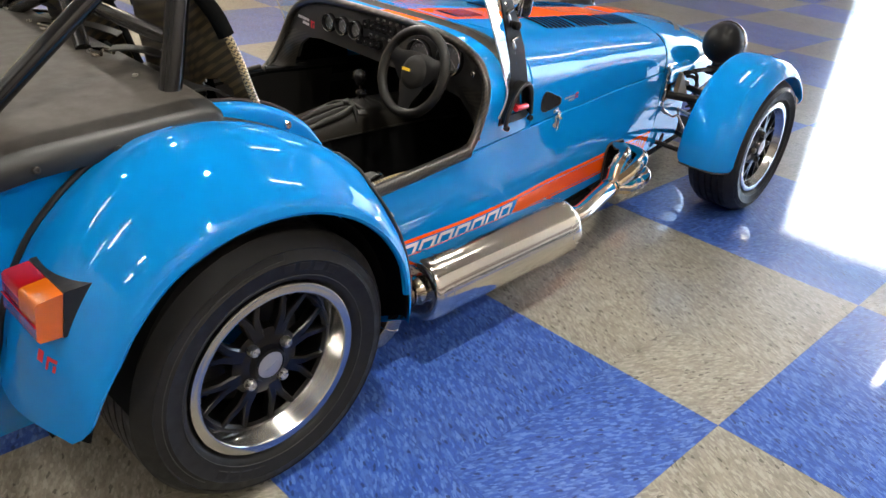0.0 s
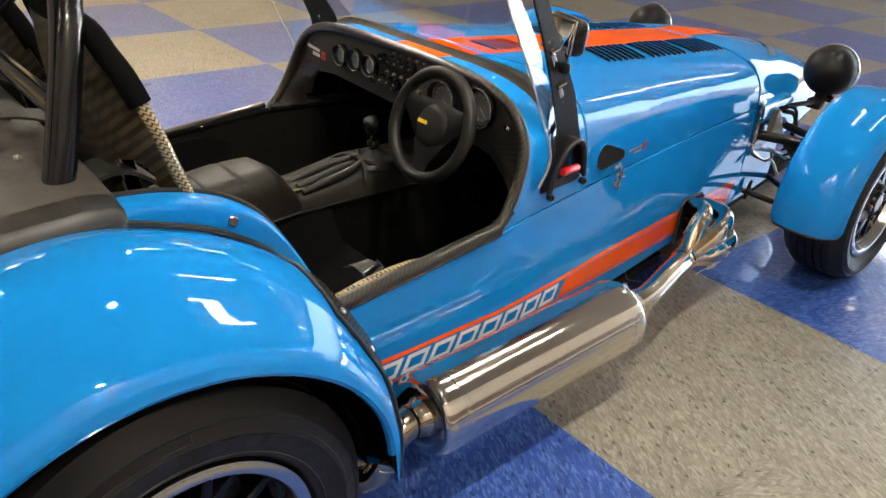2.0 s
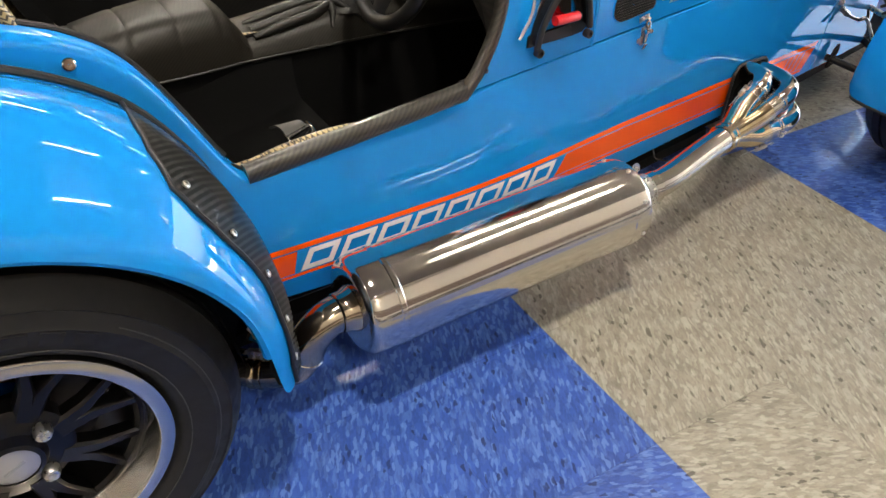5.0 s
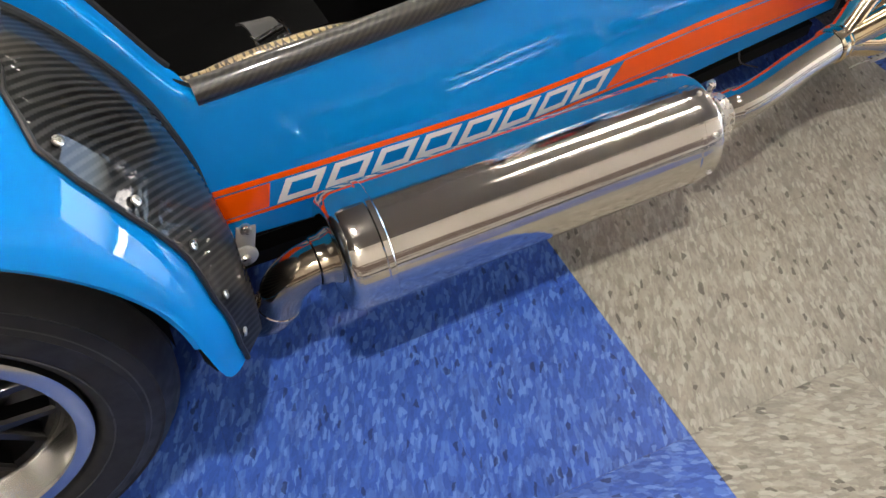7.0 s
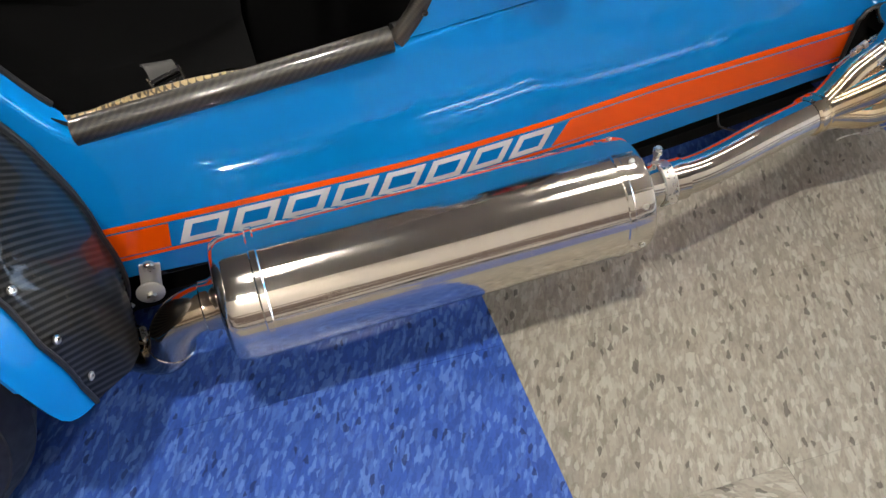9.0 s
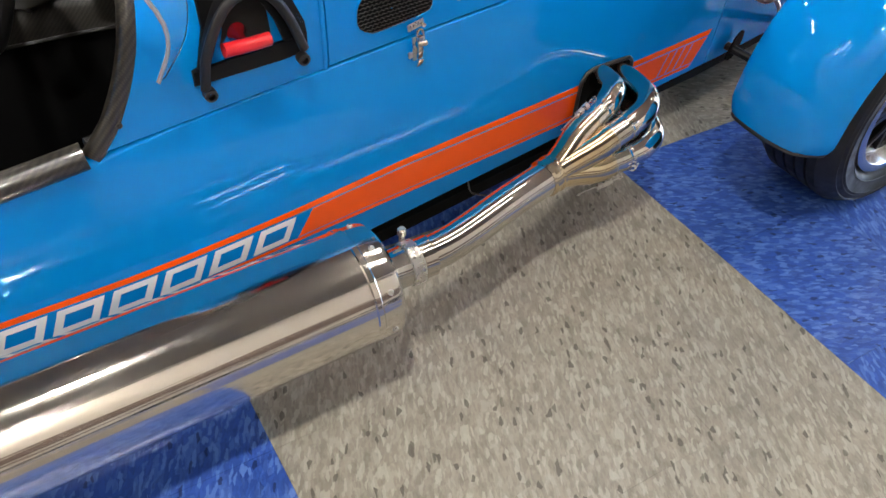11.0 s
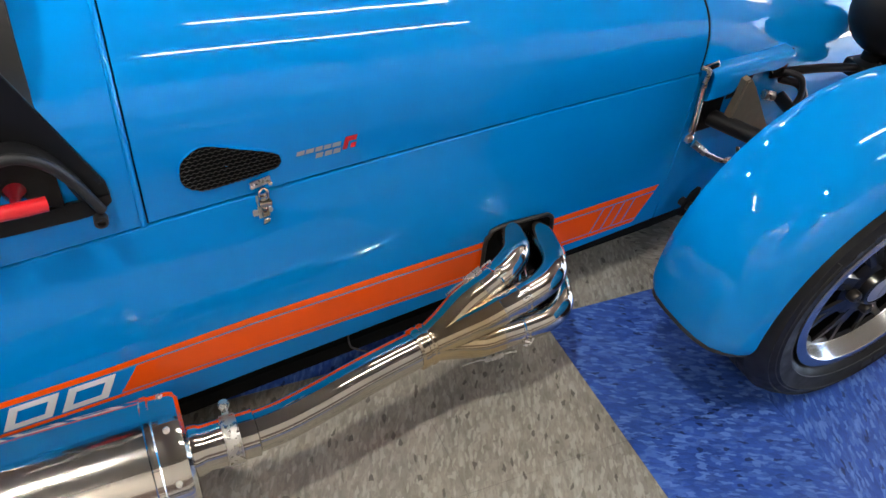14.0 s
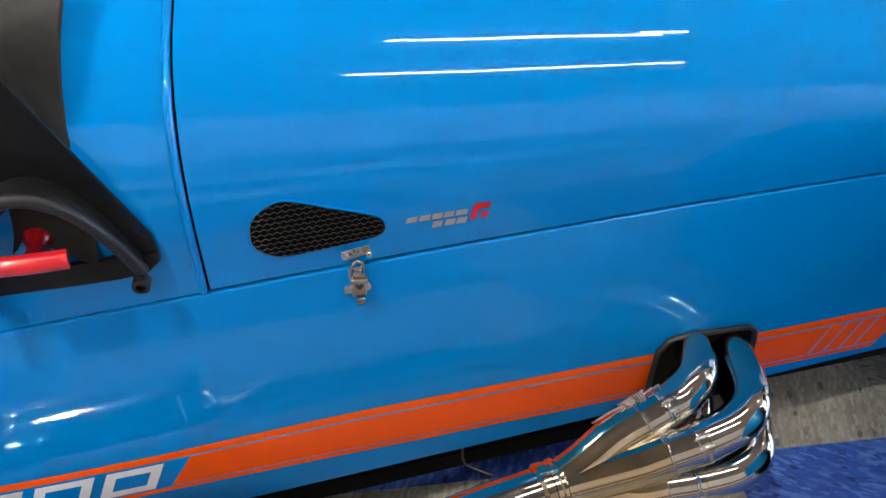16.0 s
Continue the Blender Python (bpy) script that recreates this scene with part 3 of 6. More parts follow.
# nose cone
def nose_row(x, grow=0.0):
    k = (x - 2.155) / 0.80
    w, zt, zb = 0.376 * (1 - 0.34 * k ** 1.7) + grow, 0.670 - 0.158 * k ** 1.8 + grow, 0.165 + 0.085 * k - grow
    zc, n = (zt + zb) / 2, 2.5 + 0.7 * max(0.0, 1 - 3 * k)
    return [(x, -math.copysign(w * abs(math.cos(a)) ** (2 / n), math.cos(a)), zc + math.copysign((zt - zb) / 2 * abs(math.sin(a)) ** (2 / n), math.sin(a))) for a in np.linspace(0, 2 * math.pi, 56, endpoint=False)]


tip = [Vector(p) for p in nose_row(2.95)]
mid = sum(tip, Vector()) / len(tip)
rows = [nose_row(x) for x in np.linspace(2.157, 2.95, 20)] + [[p + (mid - p) * 0.05 + Vector((0.012, 0, 0)) for p in tip], [p + (mid - p) * 0.12 + Vector((0.008, 0, 0)) for p in tip], [p + (mid - p) * 0.14 - Vector((0.06, 0, 0)) for p in tip]]
part("nose_cone", loft(rows, True), BLUE, car, "blue nose cone")
part("grille", loft([[p + (mid - p) * 0.13 - Vector((0.05, 0, 0)) for p in tip], [mid - Vector((0.05, 0, 0)) + (p - mid) * 0.01 for p in tip]], True), DARK, car)

# tub underside, bulkheads and the rear panel
part("floor_pan", thick(loft([[(x, y * (hw(x) - 0.03), 0.100) for y in np.linspace(-1, 1, 5)] for x in np.linspace(-0.1, 1.72, 12)]), 0.03), DARK, car)
# added tray: keeps light from the far side off the floor below the nose
part("shade_tray", thick(loft([[(x, y * float(np.interp(x, [1.73, 2.2, 2.8], [0.37, 0.33, 0.27])), 0.118 + 0.05 * max(0.0, x - 2.2)) for y in np.linspace(-1, 1, 5)] for x in np.linspace(1.73, 2.8, 8)]), 0.03), DARK, car, "black tray added below the engine to block light")
part("engine_block", box((0.62, 0.44, 0.36), Matrix.Translation((1.72, 0, 0.36)), 0.03), DARK, car, "dark engine under the bonnet")
part("bulkhead", box((0.01, 0.80, 0.42), Matrix.Translation((1.22, 0, 0.36))), DARK, car)
part("rear_bulkhead", box((0.012, 0.95, 0.55), Matrix.Translation((0.06, 0, 0.43))), CLOTH, car)
part("rear_panel", thick(loft([[(-0.45 - 0.03 * math.cos(y / 0.53 * 1.5), y, z) for y in np.linspace(-0.528, 0.528, 20)] for z in np.linspace(0.3, 0.68, 8)]), 0.004), BLUE, car)

# ---------------------------------------------------------------- rear wings
DEG = [-16, 0, 18, 39, 51, 76, 91, 106, 119, 137, 163, 195]
r_in = curve(DEG, [0.404, 0.388, 0.392, 0.408, 0.421, 0.430, 0.446, 0.456, 0.451, 0.441, 0.417, 0.43])
r_out = curve([-16, 0, 27, 43, 67, 87, 126, 150, 169, 195], [0.330, 0.324, 0.340, 0.343, 0.346, 0.353, 0.371, 0.366, 0.384, 0.40])
crest = curve([-16, 30, 60, 78, 90, 105, 140, 195], [0.012, 0.012, 0.017, 0.024, 0.024, 0.020, 0.018, 0.015])
HUB_R = (0.0, 0.29)


def wing_pt(deg, s, lift=0.0):
    """On the rear wing: deg round the hub from straight ahead, s from the tub (0) to the outer lip (1)."""
    a, b = r_in(deg), r_out(deg)
    wide = 0.80
    ks = [0.0, 0.2, 0.4, 0.58, 0.74, 0.86, 0.94, 1.0]
    y = np.interp(s, ks, [0.520, 0.585, 0.645, 0.70, 0.745, 0.776, 0.794, wide])
    r = np.interp(s, ks, [a, a + crest(deg) * 0.8, a + crest(deg), a + crest(deg) * 0.35, a + (b - a) * 0.27, a + (b - a) * 0.55, a + (b - a) * 0.80, b])
    t = radians(deg)
    n = Vector((math.cos(t), -0.4 * s, math.sin(t))).normalized()
    return Vector((HUB_R[0] + r * math.cos(t), -y, HUB_R[1] + r * math.sin(t))) + n * lift


def wing_deg(k, s):
    """k from the slanting front edge (0) to the rear edge (1)."""
    first = float(np.interp(s, [0.0, 0.4, 0.75, 0.86, 0.93, 0.97, 0.99, 1.0], [-24, -16, -7, -5.5, -2.5, 1.5, 6, 12]))
    return first + (172 - first) * k


def wing_row(k):
    cut = 1.0 - 0.14 * max(0.0, (k - 0.95) / 0.05) ** 2.5
    pts = smooth_path([wing_pt(wing_deg(k, s), s) for s in (f * cut for f in (0, 0.1, 0.2, 0.4, 0.58, 0.74, 0.86, 0.94, 1.0))], 3)
    last = pts[-1]
    back = (Vector((last.x, 0, last.z)) - Vector((HUB_R[0], 0, HUB_R[1]))).normalized()
    return pts + [last - back * 0.006 + Vector((0, 0.003, 0)), last - back * 0.008 + Vector((0, 0.010, 0)), last - back * 0.004 + Vector((0, 0.018, 0))]


both("rear_wing", loft([wing_row(k) for k in np.linspace(0, 1, 90)]), BLUE, car, "blue rear wing")
both("wing_piping", tube([wing_pt(wing_deg(k, 0), 0.0, 0.005) + Vector((0, -0.002, 0)) for k in np.linspace(0, 0.995, 60)], 0.0062, 8, 2), TRIM_RUBBER, car, "black rubber piping")


def guard_edge(k):
    return float(np.interp(k, [0.0, 0.06, 0.12, 0.175, 0.25, 0.295, 0.33, 0.36, 0.378, 0.386], [0.80, 0.81, 0.82, 0.775, 0.755, 0.72, 0.67, 0.54, 0.36, 0.03]))


guard = [[wing_pt(wing_deg(k, s), s, 0.004) for s in (0.015 + (guard_edge(k) - 0.015) * f for f in np.linspace(0, 1, 16))] for k in np.linspace(0.003, 0.386, 48)]
both("guard_edge", tube([r[-1] for r in guard], 0.0035, 8, 1), TRIM_RUBBER, car)
for k in (0.04, 0.11, 0.18, 0.25, 0.32):
    at = wing_pt(wing_deg(k, guard_edge(k) - 0.05), guard_edge(k) - 0.05, 0.006)
    both("guard_rivet", bolt(at, at - Vector((HUB_R[0], at.y + 0.15, HUB_R[1])), 0.0055, 0.003), ZINC, car)
# unlit-black sheets added under the wing put the arch's shade into colour
both("wing_lining", loft([[wing_pt(wing_deg(k, f), f, -0.007) for f in (0.0, 0.1, 0.2, 0.4, 0.58, 0.74, 0.86, 0.94, 0.985)] for k in np.linspace(0.012, 0.995, 60)]), DARK, car, "black sheet added under the wing as shade")
both("arch_shade", loft([[Vector((r * math.cos(radians(d)), -0.5245, 0.29 + r * math.sin(radians(d)))) for r in (0.02, 0.2, 0.378)] for d in np.linspace(-28, 200, 40)]), DARK, car, "black sheet added inside the arch as shade")
both("stone_guard", thick(loft(guard), 0.003), CARBON_RIB, car, "ribbed carbon stone guard")
# one more black sheet darkens the space round the wheel
both("well_shade", loft([[Vector((0.30 * math.cos(radians(d)), -y, 0.29 + 0.34 * math.sin(radians(d)))) for y in (0.53, 0.6, 0.7, 0.76)] for d in np.linspace(5, 172, 30)]), DARK, car)


# ---------------------------------------------------------------- wheels
def spoke(r0, r1, a, spread, w0, w1, z0, z1):
    """A forked black spoke from the hub to the barrel."""
    bm = bmesh.new()
    for s in (-1, 1):
        pts = [(r0, 0.35 * s * spread), (r0 + 0.45 * (r1 - r0), 0.45 * s * spread), (r1, s * spread)]
        rows = []
        for k, (r, d) in enumerate(pts):
            z = z0 + (z1 - z0) * (k / 2)
            w = w0 + (w1 - w0) * k / 2
            ang = a + d
            c, t = Vector((math.cos(ang), math.sin(ang), 0)), Vector((-math.sin(ang), math.cos(ang), 0))
            p = c * r
            rows.append([p - t * w + Vector((0, 0, z - 0.004)), p - t * w * 0.6 + Vector((0, 0, z)), p + t * w * 0.6 + Vector((0, 0, z)), p + t * w + Vector((0, 0, z - 0.004)), p + t * w + Vector((0, 0, z - 0.022)), p - t * w + Vector((0, 0, z - 0.022))])
        loft(rows, True, True, bm)
    return bm


def wheel(name, centre, R, half, rim, spin, nuts, dish):
    """centre: on the axle in the tyre's middle plane; the outside faces -y."""
    w = new(name)
    w.parent = car
    w.matrix_basis = Matrix.Translation(centre) @ AX_Y @ pose(0, 0, 0, 0, 0, spin)
    tw = R - rim
    prof = [(rim - 0.004, half - 0.030), (rim + 0.003, half - 0.022), (rim + 0.006, half - 0.010), (rim + 0.014, half - 0.003), (rim + tw * 0.25, half + 0.001), (rim + tw * 0.5, half + 0.004), (rim + tw * 0.52, half + 0.0055), (rim + tw * 0.545, half + 0.004),
            (rim + tw * 0.72, half - 0.001), (rim + tw * 0.75, half + 0.0005), (rim + tw * 0.78, half - 0.004), (rim + tw * 0.90, half - 0.016), (R - 0.004, half - 0.028)]
    tread = []
    n_groove = 4
    for i in range(n_groove + 1):
        c = (half - 0.030) - (2 * half - 0.06) * (i + 0.5) / (n_groove + 1)
        hwid = (2 * half - 0.06) / (n_groove + 1) / 2 - 0.003
        tread += [(R, c + hwid), (R, c - hwid)]
        if i < n_groove:
            tread += [(R - 0.006, c - hwid - 0.001), (R - 0.006, c - hwid - 0.005)]
    prof = prof + tread + [(r, -h) for r, h in prof[::-1]]
    part("tyre", lathe(prof, seg=72), RUBBER, w, "black low-profile tyre")
    for k, a in enumerate((62, 71, 80, 89, 236, 244, 252, 260)):
        arc = [[Vector((r * math.cos(radians(a + d)), r * math.sin(radians(a + d)), half + h)) for d in np.linspace(0, 6.2, 6)] for r, h in ((rim + tw * 0.30, 0.0012), (rim + tw * 0.31, 0.0030), (rim + tw * 0.47, 0.0048), (rim + tw * 0.48, 0.003))]
        part("sidewall_bar", loft(arc), RUBBER, w)
    for ra, a0, a1 in ((0.585, 95, 232), (0.585, 268, 418), (0.20, 0, 359)):
        line = [((rim + tw * ra) * math.cos(radians(a)), (rim + tw * ra) * math.sin(radians(a)), half + (0.0028 if ra > 0.4 else 0.0006)) for a in np.linspace(a0, a1, 60)]
        if ra > 0.4:
            line = [(p[0] * (1 + tw * 0.13 / R), p[1] * (1 + tw * 0.13 / R), half - 0.0005) for p in line[:1]] + line
        part("sidewall_line", tube(line, 0.0009, 6, 0), TYRE_SHEEN, w)
    lip = half - 0.007
    part("rim", lathe([(rim - 0.002, lip - 0.016), (rim + 0.001, lip - 0.004), (rim, lip), (rim - 0.004, lip + 0.002), (rim - 0.019, lip + 0.001), (rim - 0.022, lip - 0.003), (rim - 0.026, lip - dish), (rim - 0.031, lip - dish - 0.006), (rim - 0.031, lip - dish - 0.018)], seg=72), ALLOY, w, "polished alloy rim lip")
    zf = lip - dish + 0.009
    part("barrel", lathe([(rim - 0.029, zf - 0.012), (rim - 0.034, zf - 0.010), (rim - 0.040, zf - 0.016), (rim - 0.036, -half + 0.03), (rim - 0.01, -half + 0.01)], seg=64), WHEEL_BLACK, w, "gloss black wheel barrel")
    hub = lathe([(0.030, zf + 0.012), (0.036, zf + 0.010), (0.042, zf - 0.002), (0.070, zf - 0.006), (0.076, zf - 0.010), (0.076, zf - 0.035), (0.02, zf - 0.035)], seg=40)
    part("hub", hub, WHEEL_BLACK, w)
    part("centre_cap", disc(0.0295, Matrix.Translation((0, 0, zf + 0.010)), 32, 0.003), CAP, w, "silver centre cap")
    part("cap_mark", box((0.030, 0.004, 0.0012), Matrix.Translation((0, 0, zf + 0.0134)) @ pose(0, 0, 0, 0, 0, 35)), GREY_PRINT, w)
    for k in range(8):
        part("spoke", spoke(0.060, rim - 0.033, 2 * math.pi * (k + 0.5) / 8, 0.19, 0.0125, 0.0065, zf - 0.004, zf - 0.010), WHEEL_BLACK, w)
    for k in range(nuts):
        a = 2 * math.pi * (k + 0.5) / nuts
        part("wheel_nut", lathe([(0.0118, zf - 0.006), (0.0118, zf + 0.006), (0.0095, zf + 0.011), (0.005, zf + 0.012), (0.0005, zf + 0.010)], Matrix.Translation((0.054 * math.cos(a), 0.054 * math.sin(a), 0)), 10), ZINC if dish > 0.03 else DARK_STEEL, w)
    part("brake_disc", lathe([(0.128, -0.02), (0.128, -0.032), (0.06, -0.032), (0.06, -0.02), (0.128, -0.02)], seg=48), DARK_STEEL, w)
    return w


def other_side(w):
    """The same wheel on the far side, turned about."""
    c = copy_thing(w, Matrix.Translation((w.location.x, -w.location.y, w.location.z)) @ Euler((radians(-90), 0, 0)).to_matrix().to_4x4())
    c.parent = car
    return c


rear_wheel = wheel("rear_wheel", (0, -0.672, 0.292), 0.292, 0.103, 0.190, -8, 4, 0.044)
front_wheel = wheel("front_wheel", (2.3066, -0.698, 0.271), 0.271, 0.096, 0.183, 50, 4, 0.028)
other_side(rear_wheel)
other_side(front_wheel)

# ---------------------------------------------------------------- front cycle wings
HUB_F = (2.3010, 0.263)


def fwing_row(deg):
    t = radians(deg)
    out = []
    edge = min(1.0, max(0.0, (185 - deg) / 5.0)) ** 0.5 if deg > 180 else (min(1.0, max(0.0, (deg - 30) / 6.0)) ** 0.5 if deg < 36 else 1.0)
    for y, r in ((0.597, 0.327), (0.593, 0.333), (0.592, 0.340), (0.598, 0.346), (0.615, 0.351), (0.65, 0.354), (0.70, 0.354), (0.735, 0.350), (0.76, 0.343), (0.782, 0.328), (0.796, 0.312), (0.802, 0.300), (0.801, 0.296), (0.796, 0.295)):
        yy = 0.695 + (y - 0.695) * (0.86 + 0.14 * edge)
        out.append(Vector((HUB_F[0] + r * math.cos(t), -yy, HUB_F[1] + r * math.sin(t))))
    return out


fw = loft([fwing_row(d) for d in list(np.linspace(30, 36, 6)) + list(np.linspace(40, 178, 54)) + list(np.linspace(180, 185, 7))])
both("front_wing", thick(fw, 0.003), BLUE, car, "blue cycle wing over the front wheel")
both("wing_edge", tube([fwing_row(185)[k] for k in range(0, 13)], 0.004, 8, 2), TRIM_RUBBER, car)
ind = lathe([(0.018, 0), (0.021, 0.01), (0.021, 0.048), (0.014, 0.062), (0.001, 0.066)], Matrix.Translation((2.612, -0.715, 0.462)) @ Euler((0, radians(86), 0)).to_matrix().to_4x4(), 20)
both("indicator", ind, CLEAR_LENS, car, "clear front indicator lens")

# ---------------------------------------------------------------- exhaust
exhaust = new("exhaust")
exhaust.parent = car
MY, MZ, MR = -0.624, 0.208, 0.0910
MA, MB = 0.525, 1.160
prof = [(0.034, MA + 0.004), (0.060, MA + 0.002), (0.074, MA + 0.001), (0.082, MA + 0.004), (0.0875, MA + 0.010), (0.0902, MA + 0.019), (MR, MA + 0.030), (MR, MA + 0.054), (MR + 0.0018, MA + 0.056), (MR + 0.0018, MA + 0.064), (MR, MA + 0.066),
        (MR, MA + 0.2), (MR, MB - 0.2), (MR, MB - 0.050), (MR + 0.0018, MB - 0.048), (MR + 0.0018, MB - 0.040), (MR, MB - 0.038), (MR, MB - 0.012), (MR - 0.002, MB - 0.005), (MR - 0.008, MB), (MR - 0.02, MB + 0.002), (0.045, MB - 0.004), (0.032, MB - 0.004)]
part("muffler", lathe(prof, Matrix.Translation((0, MY, MZ)) @ AX_X, 96), MUFFLER, exhaust, "large polished steel silencer", 30)
for x in (MB - 0.022,):
    for k in range(8):
        a = 2 * math.pi * k / 8 + 0.2
        part("rivet", bolt((x, MY + MR * math.cos(a), MZ + MR * math.sin(a)), (0, math.cos(a), math.sin(a)), 0.0045, 0.003), ZINC, exhaust)
part("inlet_sleeve", lathe([(0.037, 1.160), (0.037, 1.172), (0.034, 1.177), (0.034, 1.245), (0.0345, 1.250), (0.030, 1.252)], Matrix.Translation((0, -0.624, 0.210)) @ AX_X, 40), CHROME, exhaust)
part("clamp", lathe([(0.0345, 1.205), (0.0365, 1.206), (0.0365, 1.226), (0.0345, 1.227)], Matrix.Translation((0, -0.624, 0.210)) @ AX_X, 32), ZINC, exhaust)
part("clamp_bolt", tube([(1.216, -0.597, 0.228), (1.216, -0.596, 0.262)], 0.005, 8, 0), ZINC, exhaust)
part("clamp_nut", lathe([(0.008, 0), (0.008, 0.008), (0.0005, 0.009)], Matrix.Translation((1.216, -0.596, 0.250)), 6), ZINC, exhaust)
part("down_pipe", tube([(1.235, -0.624, 0.210), (1.285, -0.621, 0.211), (1.34, -0.611, 0.213), (1.43, -0.592, 0.219), (1.53, -0.573, 0.223)], 0.0305, 28, 6), CHROME, exhaust)
part("tail_pipe", tube([(0.555, -0.622, 0.208), (0.515, -0.622, 0.208), (0.478, -0.622, 0.200), (0.452, -0.620, 0.174), (0.438, -0.616, 0.137), (0.420, -0.604, 0.105), (0.390, -0.583, 0.092), (0.352, -0.553, 0.090), (0.30, -0.52, 0.090), (0.1, -0.47, 0.088)], 0.033, 28, 6), PIPE_BROWN, exhaust, "heat-browned steel tail pipe")
part("tail_collar", lathe([(0.034, 0.500), (0.0362, 0.502), (0.0362, 0.514), (0.0385, 0.519), (0.042, 0.528)], Matrix.Translation((0, MY, MZ)) @ AX_X, 36), PIPE_BROWN, exhaust)


def ring(name, at, along, prof, material, seg=28):
    """A turned band round a pipe at a place, its axis along the pipe."""
    m = Matrix.Translation(at) @ Vector(along).to_track_quat("Z", "Y").to_matrix().to_4x4()
    return part(name, lathe(prof, m, seg), material, exhaust)


ring("weld_bead", (0.438, -0.616, 0.137), (-0.30, 0.13, -0.90), [(0.0325, -0.003), (0.0342, -0.001), (0.0342, 0.001), (0.0325, 0.003)], CHROME)
ring("tail_clamp", (0.368, -0.566, 0.091), (-0.77, 0.62, -0.03), [(0.033, -0.012), (0.0358, -0.011), (0.0358, -0.002), (0.0345, 0.0), (0.0358, 0.002), (0.0358, 0.011), (0.033, 0.012)], GOLD_STEEL)
for k, d in enumerate((0.0, 0.012)):
    part("clamp_ear", box((0.010, 0.014, 0.020), Matrix.Translation((0.372 - d * 0.8, -0.572 + d * 0.6, 0.132)) @ Euler((0, 0, radians(50))).to_matrix().to_4x4(), 0.002), ZINC, exhaust)
part("clamp_bolt", tube([(0.385, -0.583, 0.135), (0.350, -0.556, 0.135)], 0.0042, 8, 0), ZINC, exhaust)
# four primaries into one collector
PIPES = (
    [(1.772, -0.36, 0.258), (1.767, -0.405, 0.265), (1.757, -0.445, 0.277), (1.737, -0.487, 0.285), (1.706, -0.511, 0.280), (1.685, -0.519, 0.274), (1.650, -0.529, 0.264)],
    [(1.822, -0.35, 0.250), (1.820, -0.400, 0.255), (1.814, -0.460, 0.264), (1.796, -0.520, 0.270), (1.763, -0.550, 0.267), (1.712, -0.563, 0.259), (1.668, -0.567, 0.249)],
    [(1.834, -0.35, 0.205), (1.832, -0.400, 0.208), (1.827, -0.480, 0.208), (1.806, -0.546, 0.205), (1.768, -0.571, 0.202), (1.712, -0.577, 0.200), (1.668, -0.578, 0.200)],
    [(1.772, -0.36, 0.210), (1.767, -0.410, 0.214), (1.758, -0.465, 0.214), (1.738, -0.507, 0.211), (1.706, -0.525, 0.208), (1.685, -0.530, 0.206), (1.650, -0.536, 0.204)],
)
NECK = Vector((1.536, -0.5730, 0.223))
for n, pts in enumerate(PIPES):
    primary = part("primary_pipe", tube(pts, 0.0258, 28, 8), CHROME, exhaust, "polished primary pipe")
    end, way = Vector(pts[-1]), (Vector(pts[-1]) - Vector(pts[-2])).normalized()
    bend = end + way * 0.035
    reach = [end - way * 0.004, end, bend, bend + (NECK - bend) * 0.5, NECK + Vector((-0.004, 0, 0))]
    part("collector_branch", tube(reach, [0.0266, 0.0272, 0.0272, 0.0262, 0.0262], 28, 8), GOLD_STEEL, exhaust, "heat-tinted collector branch")
    ring("sleeve_lip", end - way * 0.003, way, [(0.0262, -0.002), (0.0281, -0.001), (0.0281, 0.001), (0.0270, 0.002)], CHROME)
    band = Vector(pts[-2])
    ring("pipe_band", band, way, [(0.0256, -0.007), (0.0268, -0.006), (0.0268, -0.004), (0.0261, -0.002), (0.0261, 0.002), (0.0270, 0.0035), (0.0270, 0.006), (0.0256, 0.007)], CHROME)
    up = Vector((-0.35, -0.55, 0.75)) if n < 2 else Vector((-0.2, -0.95, -0.2))
    side = (up - way * up.dot(way)).normalized()
    for k in (-1, 1):
        lug = band + side * 0.029 + way.cross(side) * 0.006 * k
        part("spring_lug", tube([lug - way * 0.008, lug + side * 0.004, lug + way * 0.008], 0.0016, 8, 4), ZINC, exhaust)
ring("collector_collar", (1.530, -0.573, 0.223), (1, 0.21, 0), [(0.0305, -0.018), (0.0345, -0.014), (0.0345, -0.004), (0.0328, -0.002), (0.0328, 0.004), (0.0350, 0.006), (0.0350, 0.010), (0.031, 0.013)], GOLD_STEEL, 36)


def coil(a, b, r, wire, turns, n=10):
    a, b = Vector(a), Vector(b)
    d = (b - a).normalized()
    u = d.orthogonal().normalized()
    v = d.cross(u)
    return tube([a + (b - a) * k / (turns * n) + r * (u * math.cos(2 * math.pi * k / n) + v * math.sin(2 * math.pi * k / n)) for k in range(turns * n + 1)], wire, 6, 0)


for a, b in (((1.628, -0.514, 0.281), (1.660, -0.506, 0.291)), ((1.640, -0.592, 0.164), (1.672, -0.598, 0.170))):
    a, b = Vector(a), Vector(b)
    d = (b - a).normalized()
    part("exhaust_spring", coil(a, b, 0.0044, 0.0011, 12), ZINC, exhaust, "small retaining spring")
    for p, q in ((a, a - d * 0.034), (b, b + d * 0.022)):
        part("spring_end", tube([p, (p + q) / 2 + Vector((0, 0, 0.002)), q, q + Vector((0, 0.006, -0.010))], 0.0013, 6, 4), ZINC, exhaust)

